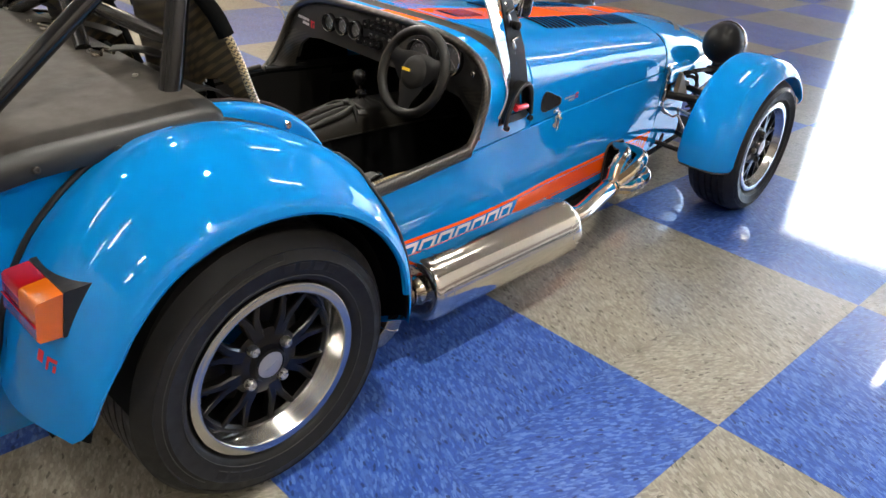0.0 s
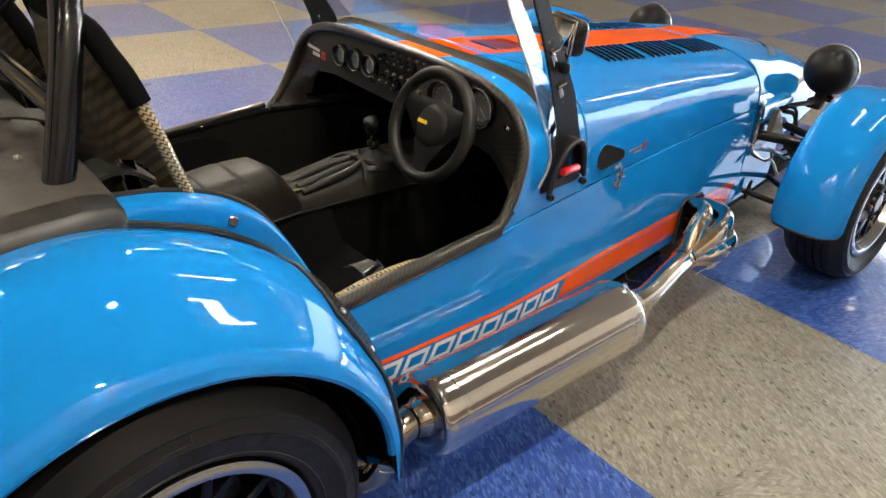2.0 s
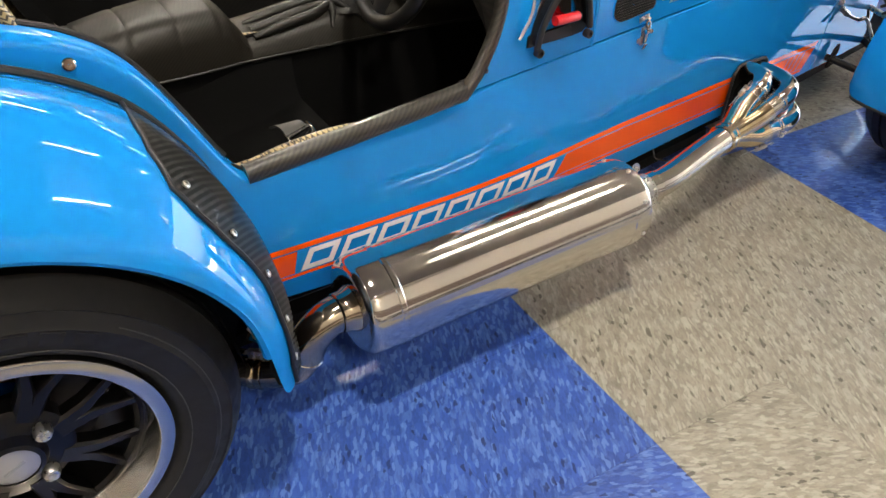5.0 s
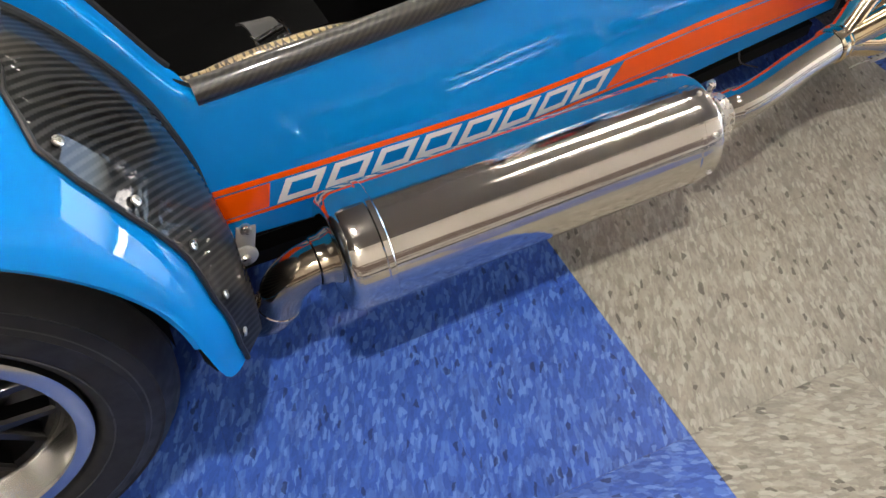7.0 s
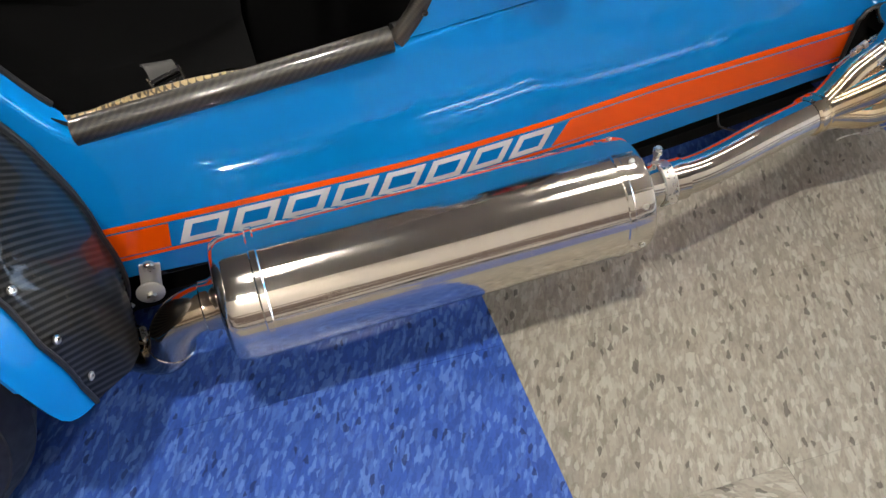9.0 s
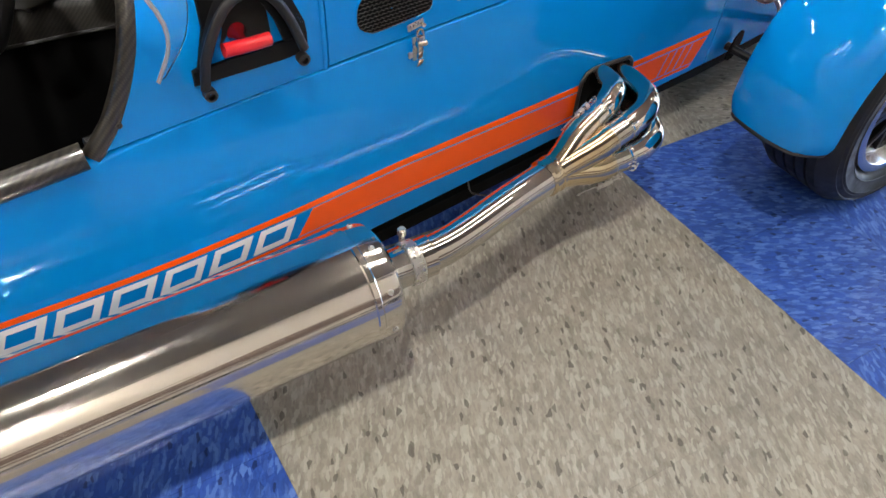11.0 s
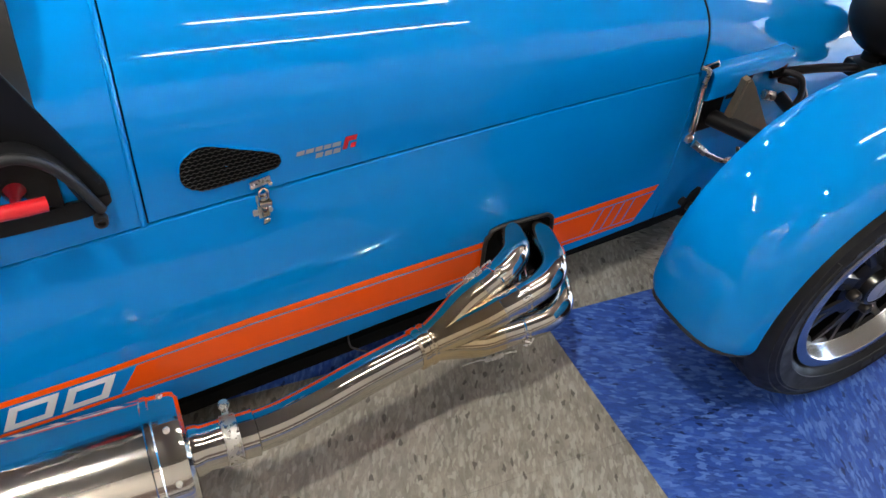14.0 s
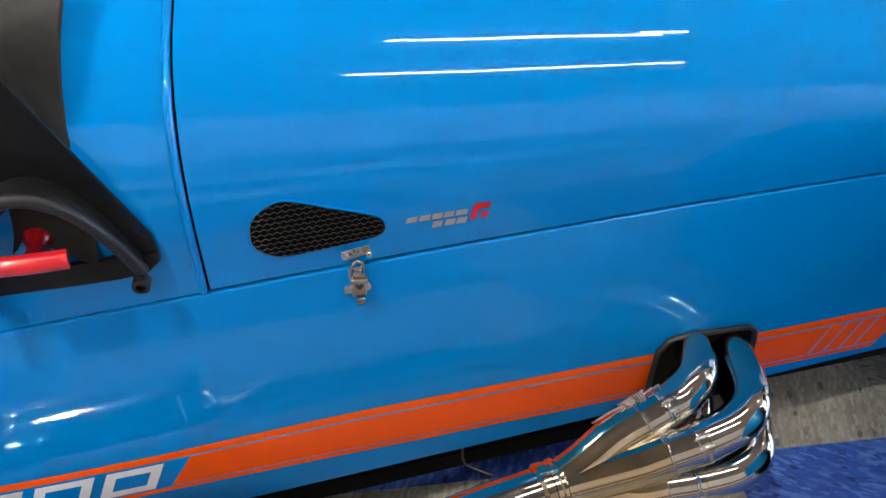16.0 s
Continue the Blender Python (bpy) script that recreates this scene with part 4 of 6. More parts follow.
# the opening that the pipes come through, on the near side panel: its shade is a black plate
hole = [(1.712, 0.150), (1.712, 0.262), (1.718, 0.280), (1.737, 0.295), (1.83, 0.288), (1.850, 0.282), (1.860, 0.260), (1.867, 0.150)]
part("opening_shade", plate(hole, 0.003, Matrix(((1, 0, 0, 0), (0.1054, 0, -1, -0.511 - 0.1054 * 0.87 - 0.0030), (0, 1, 0, 0), (0, 0, 0, 1)))), DARK, car, "black plate for the shade inside the exhaust pipe opening")
part("opening_edge", tube([(x, -(0.511 - 0.1054 * (x - 0.87)) - 0.007, z) for x, z in hole], 0.004, 8, 3), TRIM_RUBBER, car)

# ---------------------------------------------------------------- stripes on the flanks


def flank_strip(x0, x1, lo, hi, off, n=40, slant=0.0):
    rows = []
    for k in range(n + 1):
        row = []
        for j in range(5):
            f = j / 4
            x = x0 + (x1 - x0) * k / n + slant * f
            z = lo(x) + (hi(x) - lo(x)) * f
            row.append((x, side_y(x, z) - off, z))
        rows.append(row)
    return loft(rows)


s_top = curve([0.39, 0.73, 1.085, 1.3, 1.7, 2.16], [0.296, 0.285, 0.272, 0.274, 0.264, 0.256])
s_bot = curve([0.39, 1.085, 1.3, 1.6, 1.88, 2.16], [0.222, 0.203, 0.196, 0.184, 0.178, 0.170])
band = lambda a, b: (lambda x: s_bot(x) + (s_top(x) - s_bot(x)) * a, lambda x: s_bot(x) + (s_top(x) - s_bot(x)) * b)
for lo, hi in ((0.84, 1.0), (0.0, 0.10)):
    both("stripe", flank_strip(0.385, 2.090 + 0.045 * lo, *band(lo, hi), 0.001, 60, 0.006), ORANGE, car, "orange stripe")
both("stripe", flank_strip(1.088, 2.096, *band(0.13, 0.80), 0.001, 50, 0.030), ORANGE, car, "broad orange stripe")
both("stripe", flank_strip(0.385, 0.474, *band(0.13, 0.80), 0.001, 8, 0.008), ORANGE, car, "orange block")
# thin pale lines set off the broad stripe, slashes end it
for lo, hi in ((0.80, 0.835), (0.105, 0.135)):
    both("pin_line", flank_strip(1.088, 2.097, *band(lo, hi), 0.0008, 50), LINE_V, car)
for k in range(4):
    both("slash", flank_strip(1.972 + k * 0.027, 1.9755 + k * 0.027, *band(0.14, 0.79), 0.0016, 2, 0.020), LINE_V, car)
# the maker's name stands as plain slanted frames
for k in range(8):
    x0, wd = 0.486 + k * 0.0745, 0.062
    frame_bm = bmesh.new()
    for xa, xb, lo, hi in ((x0, x0 + wd, 0.63, 0.78), (x0, x0 + wd, 0.14, 0.29), (x0, x0 + 0.012, 0.29, 0.63), (x0 + wd - 0.012, x0 + wd, 0.29, 0.63)):
        merge(frame_bm, flank_strip(xa + 0.030 * (lo - 0.14), xb + 0.030 * (lo - 0.14), *band(lo, hi), 0.001, 5, 0.030 * (hi - lo)))
    both("name_frame", frame_bm, WHITE_V, car, "white slanted frame in place of lettering")

# ---------------------------------------------------------------- cockpit
for s, r in ((-1, 0.0175), (1, 0.0100)):
    part("sill_trim", tube([(0.418, 0.500 * s, 0.447), (0.62, 0.500 * s, 0.465), (0.828, 0.500 * s, 0.486)], r, 16, 4), CARBON, car, "glossy carbon sill trim")
both("rail_lining", loft([[(x, -side_y(x, z_rim(x) - 0.016) - 0.0185, z_rim(x) + d) for d in ((-0.07, -0.03, -0.01, 0.003) if x < 0.84 else (-0.07, -0.03, -0.01, 0.022))] for x in np.linspace(0.40, 1.30, 30)]), TRIM_RUBBER, car, "black lining under the cockpit rail")
both("rim_edging", tube([(x, 0.511 - 0.045, z_rim(x) + 0.001) for x in np.linspace(-0.04, 0.40, 40)], 0.0048, 8, 1), TRIM_RUBBER, car, "black edging along the tub rim")
both("scuttle_edging", tube([(x, hb(x) - 0.020, 0.484) for x in np.linspace(0.835, 1.0, 6)], 0.012, 8, 1), TRIM_RUBBER, car)
both("inner_side", loft([[(x, -side_y(x, z) - 0.030, z) for z in np.linspace(0.13, z_rim(x) - 0.012, 5)] for x in np.linspace(0.42, 1.1, 12)]), CARBON_DULL, car, "carbon inner side panel")


def tunnel_row(x):
    zt = float(np.interp(x, [0.1, 0.28, 0.36, 0.44, 0.535, 0.565, 0.60, 0.67, 0.80, 0.95, 1.2], [0.47, 0.508, 0.524, 0.533, 0.533, 0.515, 0.463, 0.469, 0.488, 0.480, 0.46]))
    w = float(np.interp(x, [0.1, 0.5, 0.58, 0.9, 1.2], [0.092, 0.088, 0.080, 0.092, 0.12]))
    groove = ((x - 0.035) / 0.085) % 1.0
    zt += (0.001 - 0.0032 * math.exp(-(min(groove, 1 - groove) / 0.035) ** 2)) if x < 0.55 else 0
    return [(x, -w - 0.004, 0.425), (x, -w, zt - 0.05), (x, -w * 0.92, zt - 0.022), (x, -w * 0.7, zt - 0.004), (x, -w * 0.35, zt), (x, 0, zt + 0.002), (x, w * 0.35, zt), (x, w * 0.7, zt - 0.004), (x, w * 0.92, zt - 0.022), (x, w, zt - 0.05), (x, w + 0.004, 0.425)]


part("tunnel", loft([tunnel_row(x) for x in np.linspace(0.1, 1.2, 260)]), QUILT, car, "quilted black leather tunnel cover")
both("tunnel_side", loft([[(x, tunnel_row(x)[0][1] + (0.006 if z > 0.3 else -0.008), z) for z in (0.426, 0.36, 0.15)] for x in np.linspace(0.1, 1.2, 24)]), CLOTH, car, "black carpet on the tunnel side")
both("cover_piping", tube([(x, tunnel_row(x)[0][1] - 0.001, 0.425) for x in np.linspace(0.12, 1.15, 40)], 0.003, 6, 0), LEATHER, car)
part("handbrake", tube([(0.62, -0.028, 0.462), (0.68, -0.028, 0.472), (0.74, -0.028, 0.482), (0.785, -0.029, 0.488)], [0.009, 0.012, 0.012, 0.009], 12, 4), LEATHER, car)
gaiter = [[(0.852 + r * math.cos(a) * 1.15, -0.020 + r * math.sin(a) + 0.0, h + 0.004 * math.cos(4 * a + 0.6) * (0.055 - r) / 0.045) for a in np.linspace(0, 2 * math.pi, 32, endpoint=False)] for r, h in ((0.066, 0.478), (0.060, 0.488), (0.048, 0.494), (0.032, 0.498), (0.018, 0.507), (0.010, 0.512))]
part("gear_gaiter", loft(gaiter, True), LEATHER, car, "folded black leather gaiter")
part("gear_lever", tube([(0.855, -0.020, 0.50), (0.846, -0.019, 0.562)], 0.006, 12, 2), CHROME, car)
part("lever_collar", lathe([(0.008, 0.518), (0.017, 0.520), (0.019, 0.526), (0.016, 0.534), (0.010, 0.537)], Matrix.Translation((0.851, -0.0195, 0)), 20), GLOSS_BLACK, car)
for pts_, r_ in (([(0.615, -0.062, 0.462), (0.68, -0.060, 0.474), (0.75, -0.058, 0.484), (0.80, -0.045, 0.500)], [0.006, 0.011, 0.011, 0.006]),
                 ([(0.615, 0.006, 0.464), (0.68, 0.006, 0.476), (0.75, 0.004, 0.486), (0.80, -0.012, 0.501)], [0.006, 0.012, 0.011, 0.006]),
                 ([(0.795, -0.030, 0.505), (0.815, -0.060, 0.492), (0.85, -0.085, 0.468)], [0.007, 0.008, 0.003]), ([(0.795, -0.030, 0.505), (0.825, 0.015, 0.496), (0.86, 0.05, 0.478)], [0.007, 0.008, 0.003]),
                 ([(0.795, -0.030, 0.505), (0.79, -0.065, 0.488), (0.775, -0.090, 0.462)], [0.007, 0.007, 0.003]), ([(0.795, -0.030, 0.505), (0.785, 0.02, 0.494), (0.765, 0.06, 0.474)], [0.007, 0.007, 0.003])):
    part("leather_fold", tube(pts_, r_, 12, 6), LEATHER, car)
part("gear_knob", lathe([(0.001, 0.550), (0.010, 0.551), (0.013, 0.557), (0.019, 0.567), (0.0215, 0.579), (0.018, 0.591), (0.010, 0.598), (0.001, 0.600)], Matrix.Translation((0.844, -0.018, 0)), 24), GLOSS_BLACK, car)


CENTRE = [(0.66, 0.36), (0.58, 0.33), (0.48, 0.31), (0.38, 0.305), (0.29, 0.335), (0.22, 0.42), (0.17, 0.52), (0.14, 0.62), (0.12, 0.72), (0.105, 0.81), (0.095, 0.89), (0.09, 0.955)]
EDGE = [(0.690, 0.440), (0.620, 0.466), (0.52, 0.462), (0.42, 0.448), (0.325, 0.480), (0.265, 0.548), (0.225, 0.62), (0.197, 0.68), (0.172, 0.75), (0.150, 0.825), (0.125, 0.90), (0.10, 0.960)]
SEAT_W = [0.20, 0.205, 0.208, 0.208, 0.208, 0.208, 0.206, 0.203, 0.197, 0.186, 0.160, 0.11]


def seat(y0, name, edge_mat):
    s = new(name)
    s.parent = car
    s.location = (0, y0, 0)
    rows, shell = [], []
    fine = np.linspace(0, len(CENTRE) - 1, 133)
    pick = lambda tab, k: [float(np.interp(f, range(len(tab)), [row[k] for row in tab])) for f in fine]
    cxs, czs, exs, ezs = pick(CENTRE, 0), pick(CENTRE, 1), pick(EDGE, 0), pick(EDGE, 1)
    ws = [float(np.interp(f, range(len(SEAT_W)), SEAT_W)) for f in fine]
    for cx, cz, ex, ez, w in zip(cxs, czs, exs, ezs, ws):
        row, back = [], []
        for k in np.linspace(-1, 1, 101):
            e = (max(0, abs(k) - 0.45) / 0.55) ** 1.4
            p = Vector((cx + (ex - cx) * e, k * w, cz + (ez - cz) * e))
            row.append(p)
            back.append(p + Vector((-0.018 if cz > 0.4 else -0.004, 0.012 * k, -0.018 if cz <= 0.5 else 0)))
        rows.append(row)
        shell.append(back)

    def opened(bm):
        """Cuts the arched strap openings out of the back."""
        gone = []
        for f in bm.faces:
            c = f.calc_center_median()
            side = abs(c.y) / 0.205
            if 0.52 < side < 0.90 and 0.56 < c.z < 0.775 - 0.9 * (side - 0.74) ** 2 - (0.05 if side < 0.6 else 0):
                gone.append(f)
        bmesh.ops.delete(bm, geom=gone, context="FACES")
        return bm
    part("cushion", opened(loft(rows)), CLOTH, s, "black cloth bucket seat lining")
    part("shell", thick(opened(loft(shell)), 0.004), SHELL_CLOTH, s, "gold-brown woven composite seat shell")
    for k in (0, -1):
        sgn = -1 if k == 0 else 1
        rim = [(rows[i][k] + shell[i][k]) / 2 + Vector((-0.002, 0.002 * sgn, 0.002)) for i in range(len(rows))]
        part("edge", tube(rim[:118:9], 0.0105, 12, 3), edge_mat, s, "bare woven seat edge" if edge_mat is BRAID else "")
        part("binding", tube(rim[114::6] + [(rows[-1][50] + shell[-1][50]) / 2 + Vector((0, 0, 0.012))], 0.017, 12, 3), CLOTH, s, "black cloth binding")
    return s


seat(-0.256, "driver_seat", BRAID)
seat(0.256, "passenger_seat", CLOTH).location.z = -0.03

# harness: lap strap by the sill, shoulder pads laid back over the bar
strap = [[Vector((0.506, -0.385, 0.448)).lerp(Vector((0.544, -0.385, 0.442)), d).lerp(Vector((0.519, -0.440, 0.449)).lerp(Vector((0.556, -0.440, 0.461)), d), k) + Vector((0, 0, 0.012 * math.sin(math.pi * k))) for d in (0, 0.3, 0.7, 1)] for k in np.linspace(0, 1.0, 10)]
part("harness_strap", thick(loft(strap), 0.003), WEBBING, car, "black webbing lap strap")
for bx, bz in ((0.517, 0.449), (0.558, 0.463)):
    part("adjuster_side", tube([(bx - 0.003, -0.432, bz + 0.005), (bx, -0.441, bz + 0.003), (bx + 0.003, -0.451, bz - 0.006)], 0.0026, 8, 3), CHROME, car, "bright buckle side")
for by, dx, dz in ((-0.439, 0.0, 0.002), (-0.450, 0.002, -0.005)):
    part("adjuster_bar", tube([(0.517 + dx, by, 0.449 + dz), (0.558 + dx, by, 0.463 + dz)], 0.0042, 12, 0), GLOSS_BLACK, car, "black buckle bar")
for y in (-0.36, -0.20, 0.20, 0.36):
    pad = [[(0.05 + 0.13 * k, y + d, 0.745 + 0.03 * math.sin(math.pi * k) - 0.05 * k) for d in (-0.036, -0.02, 0.02, 0.036)] for k in np.linspace(0, 1, 9)]
    part("shoulder_strap", thick(loft(pad), 0.006), WEBBING, car, "black padded shoulder strap")

for ya, xb, yb in ((0.086, 0.10, -0.02), (-0.178, 0.10, -0.27), (0.42, 0.10, 0.30)):
    a, c = Vector((-0.014, ya, 0.793)), Vector((xb, yb, 0.785))
    side = (c - a).cross(Vector((0, 0, 1))).normalized() * 0.022
    web = [[a + (c - a) * k + side * d + Vector((0, 0, 0.012 * math.sin(math.pi * k) + 0.006 * (1 - k))) for d in (-1, -0.4, 0.4, 1)] for k in np.linspace(0.12, 1, 8)]
    part("anchor_strap", thick(loft(web), 0.004), WEBBING, car, "black harness webbing on the boot")
    part("anchor_clip", tube([a + side * 0.5, a + Vector((-0.022, 0.004, 0.004)), a - side * 0.5, a + (c - a) * 0.16], 0.005, 8, 5), CHROME, car)
    part("anchor_bolt", bolt((a.x - 0.010, a.y + 0.004, 0.783), (0, 0, 1), 0.012, 0.014), CHROME, car)

# dash
Xd = 0.936
dash = []
for a in ANG[4:-4:2]:
    p = section(0.93, a, 0.0, -0.012)
    dash.append((p.y, p.z))
y_in = [(0.425, 0.525), (0.405, 0.575), (0.365, 0.608), (0.29, 0.618), (-0.28, 0.600), (-0.36, 0.585), (-0.40, 0.55), (-0.425, 0.515)]
outline = [q for q in dash] + y_in
part("dash", plate(outline, 0.012, Matrix(((0, 0, 1, Xd), (1, 0, 0, 0), (0, 1, 0, 0), (0, 0, 0, 1)))), CRACKLE, car, "black crackle-finish dash panel")
TO_BACK = Euler((0, radians(-90), 0)).to_matrix().to_4x4()
leg_in = curve([0.49, 0.525, 0.575, 0.608, 0.625], [0.432, 0.425, 0.402, 0.368, 0.350])
leg_out = lambda z: hb(0.90) * (1 - (max(0.0, z - 0.485) / 0.274) ** 4.2) ** (1 / 4.2) - 0.014
both("dash_leg", loft([[(x_hoop(z) + 0.006 + (Xd - 0.004 - x_hoop(z) - 0.006) * k, -(leg_out(z) + (leg_in(z) - leg_out(z)) * k), z) for k in np.linspace(0, 1, 5)] for z in np.linspace(0.490, 0.625, 12)]), CARBON, car, "carbon gusset beside the dash")


def dial(y, z, r):
    m = Matrix.Translation((Xd - 0.001, y, z)) @ TO_BACK
    d = part("dial", lathe([(r + 0.004, 0), (r + 0.005, 0.012), (r + 0.003, 0.017), (r, 0.016), (r - 0.003, 0.004)], m, 36), GLOSS_BLACK, car, "round dial with deep black bezel")
    part("bezel_rim", lathe([(r + 0.0035, 0.0165), (r + 0.0022, 0.0180), (r + 0.0008, 0.0172)], m, 36), ALLOY, d)
    part("dial_ring", lathe([(r * 0.86, 0.0035), (r * 0.84, 0.006), (r * 0.78, 0.0055), (r * 0.76, 0.0035)], m, 32), ALLOY, d, "bright inner ring")
    part("dial_face", disc(r - 0.002, m @ Matrix.Translation((0, 0, 0.003)), 32), DIAL, d)
    marks = bmesh.new()
    for k in range(11):
        a = radians(225 - 27 * k)
        box((r * 0.16, r * 0.03, 0.0006), m @ Matrix.Translation((r * 0.64 * math.cos(a), r * 0.64 * math.sin(a), 0.0042)) @ Matrix.Rotation(a, 4, "Z"), 0, marks)
    box((r * 0.62, r * 0.05, 0.0008), m @ Matrix.Translation((r * -0.2, r * -0.2, 0.0048)) @ Matrix.Rotation(radians(225), 4, "Z"), 0, marks)
    part("dial_marks", marks, WHITE_PRINT, d)


for y, z, r in ((0.238, 0.684, 0.026), (0.170, 0.686, 0.026), (0.104, 0.686, 0.026), (-0.188, 0.673, 0.044), (-0.314, 0.689, 0.044)):
    dial(y, z, r)
for row, (z, y0) in enumerate(((0.7170, 0.050), (0.6625, 0.081))):
    for k in range(5 if row == 0 else 4):
        y = y0 - 0.0292 * k
        part("switch", lathe([(0.011, 0), (0.011, 0.004), (0.008, 0.006), (0.004, 0.006), (0.0035, 0.016), (0.002, 0.018)], Matrix.Translation((Xd - 0.001, y, z)) @ TO_BACK, 16), ALLOY, car)
        part("switch_ring", lathe([(0.0140, 0), (0.0150, 0.012), (0.0135, 0.016), (0.0122, 0.012), (0.0115, 0.003)], Matrix.Translation((Xd - 0.001, y, z)) @ TO_BACK, 18), GLOSS_BLACK, car)
        part("pilot_light", lathe([(0.0042, 0), (0.0042, 0.004), (0.003, 0.007), (0.0005, 0.008)], Matrix.Translation((Xd - 0.001, y - 0.045, z + 0.0235)) @ TO_BACK, 12), ZINC, car)
part("ignition_switch", lathe([(0.012, 0), (0.012, 0.010), (0.006, 0.012), (0.006, 0.022), (0.001, 0.022)], Matrix.Translation((Xd, -0.102, 0.662)) @ TO_BACK, 18), CHROME, car)
part("ignition_key", tube([(Xd - 0.022, -0.102, 0.662), (Xd - 0.030, -0.116, 0.659), (Xd - 0.032, -0.128, 0.657)], 0.0025, 8, 2), CHROME, car)
part("starter_button", lathe([(0.011, 0), (0.011, 0.008), (0.007, 0.012), (0.001, 0.013)], Matrix.Translation((Xd, -0.066, 0.658)) @ TO_BACK, 18), ALLOY, car)
part("warning_lamp", lathe([(0.0150, 0), (0.0150, 0.006), (0.0125, 0.008), (0.0118, 0.005), (0.001, 0.006)], Matrix.Translation((Xd, -0.278, 0.726)) @ TO_BACK, 24), GLOSS_BLACK, car, "round black warning lamp")
for row, (y0, z0, n) in enumerate(((0.412, 0.672, 5), (0.386, 0.655, 3))):
    for k in range(n):
        part("dash_badge", box((0.001, 0.0098, 0.009), Matrix.Translation((Xd - 0.001, y0 - 0.0125 * k, z0 - 0.0012 * k))), WHITE_PRINT, car)
for dy, dz, w, h in ((0.343, 0.656, 0.005, 0.024), (0.334, 0.664, 0.014, 0.006), (0.331, 0.651, 0.006, 0.012)):
    part("dash_badge", box((0.001, w, h), Matrix.Translation((Xd - 0.001, dy, dz))), RED_PRINT, car)
part("dash_bolt", bolt((Xd - 0.004, -0.404, 0.667), (-1, 0, 0), 0.009, 0.006), CHROME, car)

# steering wheel
SW = Matrix.Translation((0.812, -0.282, 0.660)) @ Euler((0, radians(-90 + 20), 0)).to_matrix().to_4x4()
sw = new("steering_wheel")
sw.parent = car
sw.matrix_basis = SW
part("rim", lathe([(0.118 + 0.0142 * math.cos(a), 0.0145 * math.sin(a)) for a in np.linspace(0, 2 * math.pi, 14)], Matrix(), 56), LEATHER, sw, "black leather steering wheel rim")
for a in (90, -20, 200):
    b = bmesh.new()
    c, s = math.cos(radians(a + 90)), math.sin(radians(a + 90))
    rows = []
    for r, w, z in ((0.018, 0.054, -0.010), (0.050, 0.042, -0.007), (0.077, 0.027, -0.004), (0.095, 0.022, -0.003), (0.112, 0.028, -0.002)):
        rows.append([Vector((c * r - s * k * w, s * r + c * k * w, z + e)) for k, e in ((-1, 0), (-0.7, 0.004), (0.7, 0.004), (1, 0), (0.7, -0.004), (-0.7, -0.004))])
    part("spoke", loft(rows, True, True, b), BLACK, sw)
part("boss", lathe([(0.052, -0.022), (0.050, -0.006), (0.044, -0.0005), (0.030, 0.0015), (0.001, 0.0025)], Matrix(), 32), LEATHER, sw)
part("boss_mark", box((0.0085, 0.031, 0.0012), Matrix.Translation((0.002, 0.026, 0.0028))), YELLOW, sw, "yellow maker's mark as a bar")
part("column", lathe([(0.035, -0.03), (0.030, -0.08), (0.022, -0.085), (0.022, -0.2)], Matrix(), 24), BLACK, sw)

# ---------------------------------------------------------------- boot cover and roll-over bar


def cover_row(x):
    k = min(1.0, max(0.0, (0.06 - x) / 0.05)) ** 0.5
    drop = 0.018 * (1 - k)
    zc = float(np.interp(x, [-0.5, -0.3, 0.0], [0.75, 0.775, 0.778])) - drop
    ze = float(np.interp(x, [-0.5, -0.3, 0.05], [0.715, 0.745, 0.762])) - drop
    w = 0.536 - 0.006 * (1 - k)
    half = [(x, -w * 0.1, zc + 0.004), (x, -w * 0.4, zc), (x, -w * 0.7, (zc + ze) / 2 + 0.008), (x, -w * 0.9, ze + 0.008), (x, -w * 0.965, ze), (x, -w * 0.99, ze - 0.014), (x, -w, ze - 0.04), (x, -w * 0.995, ze - 0.05), (x, -w * 0.97, ze - 0.048)]
    return [(a, -b, c) for a, b, c in half[::-1]] + half


full = [cover_row(x) for x in list(np.linspace(-0.50, -0.02, 24)) + list(np.linspace(-0.01, 0.06, 10))]
part("boot_cover", thick(loft([r[4:-4] for r in full]), 0.004), VINYL, car, "grey-brown vinyl boot cover")
edge = loft([r[:6] for r in full])
part("cover_edge", thick(mirrored(edge), 0.006), VINYL_EDGE, car, "black padded edge of the boot cover")
part("cover_edge", thick(edge, 0.006), VINYL_EDGE, car, "black padded edge of the boot cover")
for x in (-0.30, -0.16, 0.015):
    z = float(np.interp(x, [-0.5, -0.3, 0.05], [0.715, 0.745, 0.762])) - 0.033
    part("stud", bolt((x, -0.536, z), (0, -1, 0.2), 0.007, 0.005), DARK_STEEL, car)
for x, y in ((-0.017, -0.167), (-0.019, -0.227), (-0.022, -0.437), (-0.018, 0.10), (-0.30, 0.05), (-0.018, 0.25)):
    part("stud", bolt((x, y + 0.1, 0.780), (0, 0, 1), 0.006, 0.005), ZINC, car)

bar = new("roll_bar")
bar.parent = car
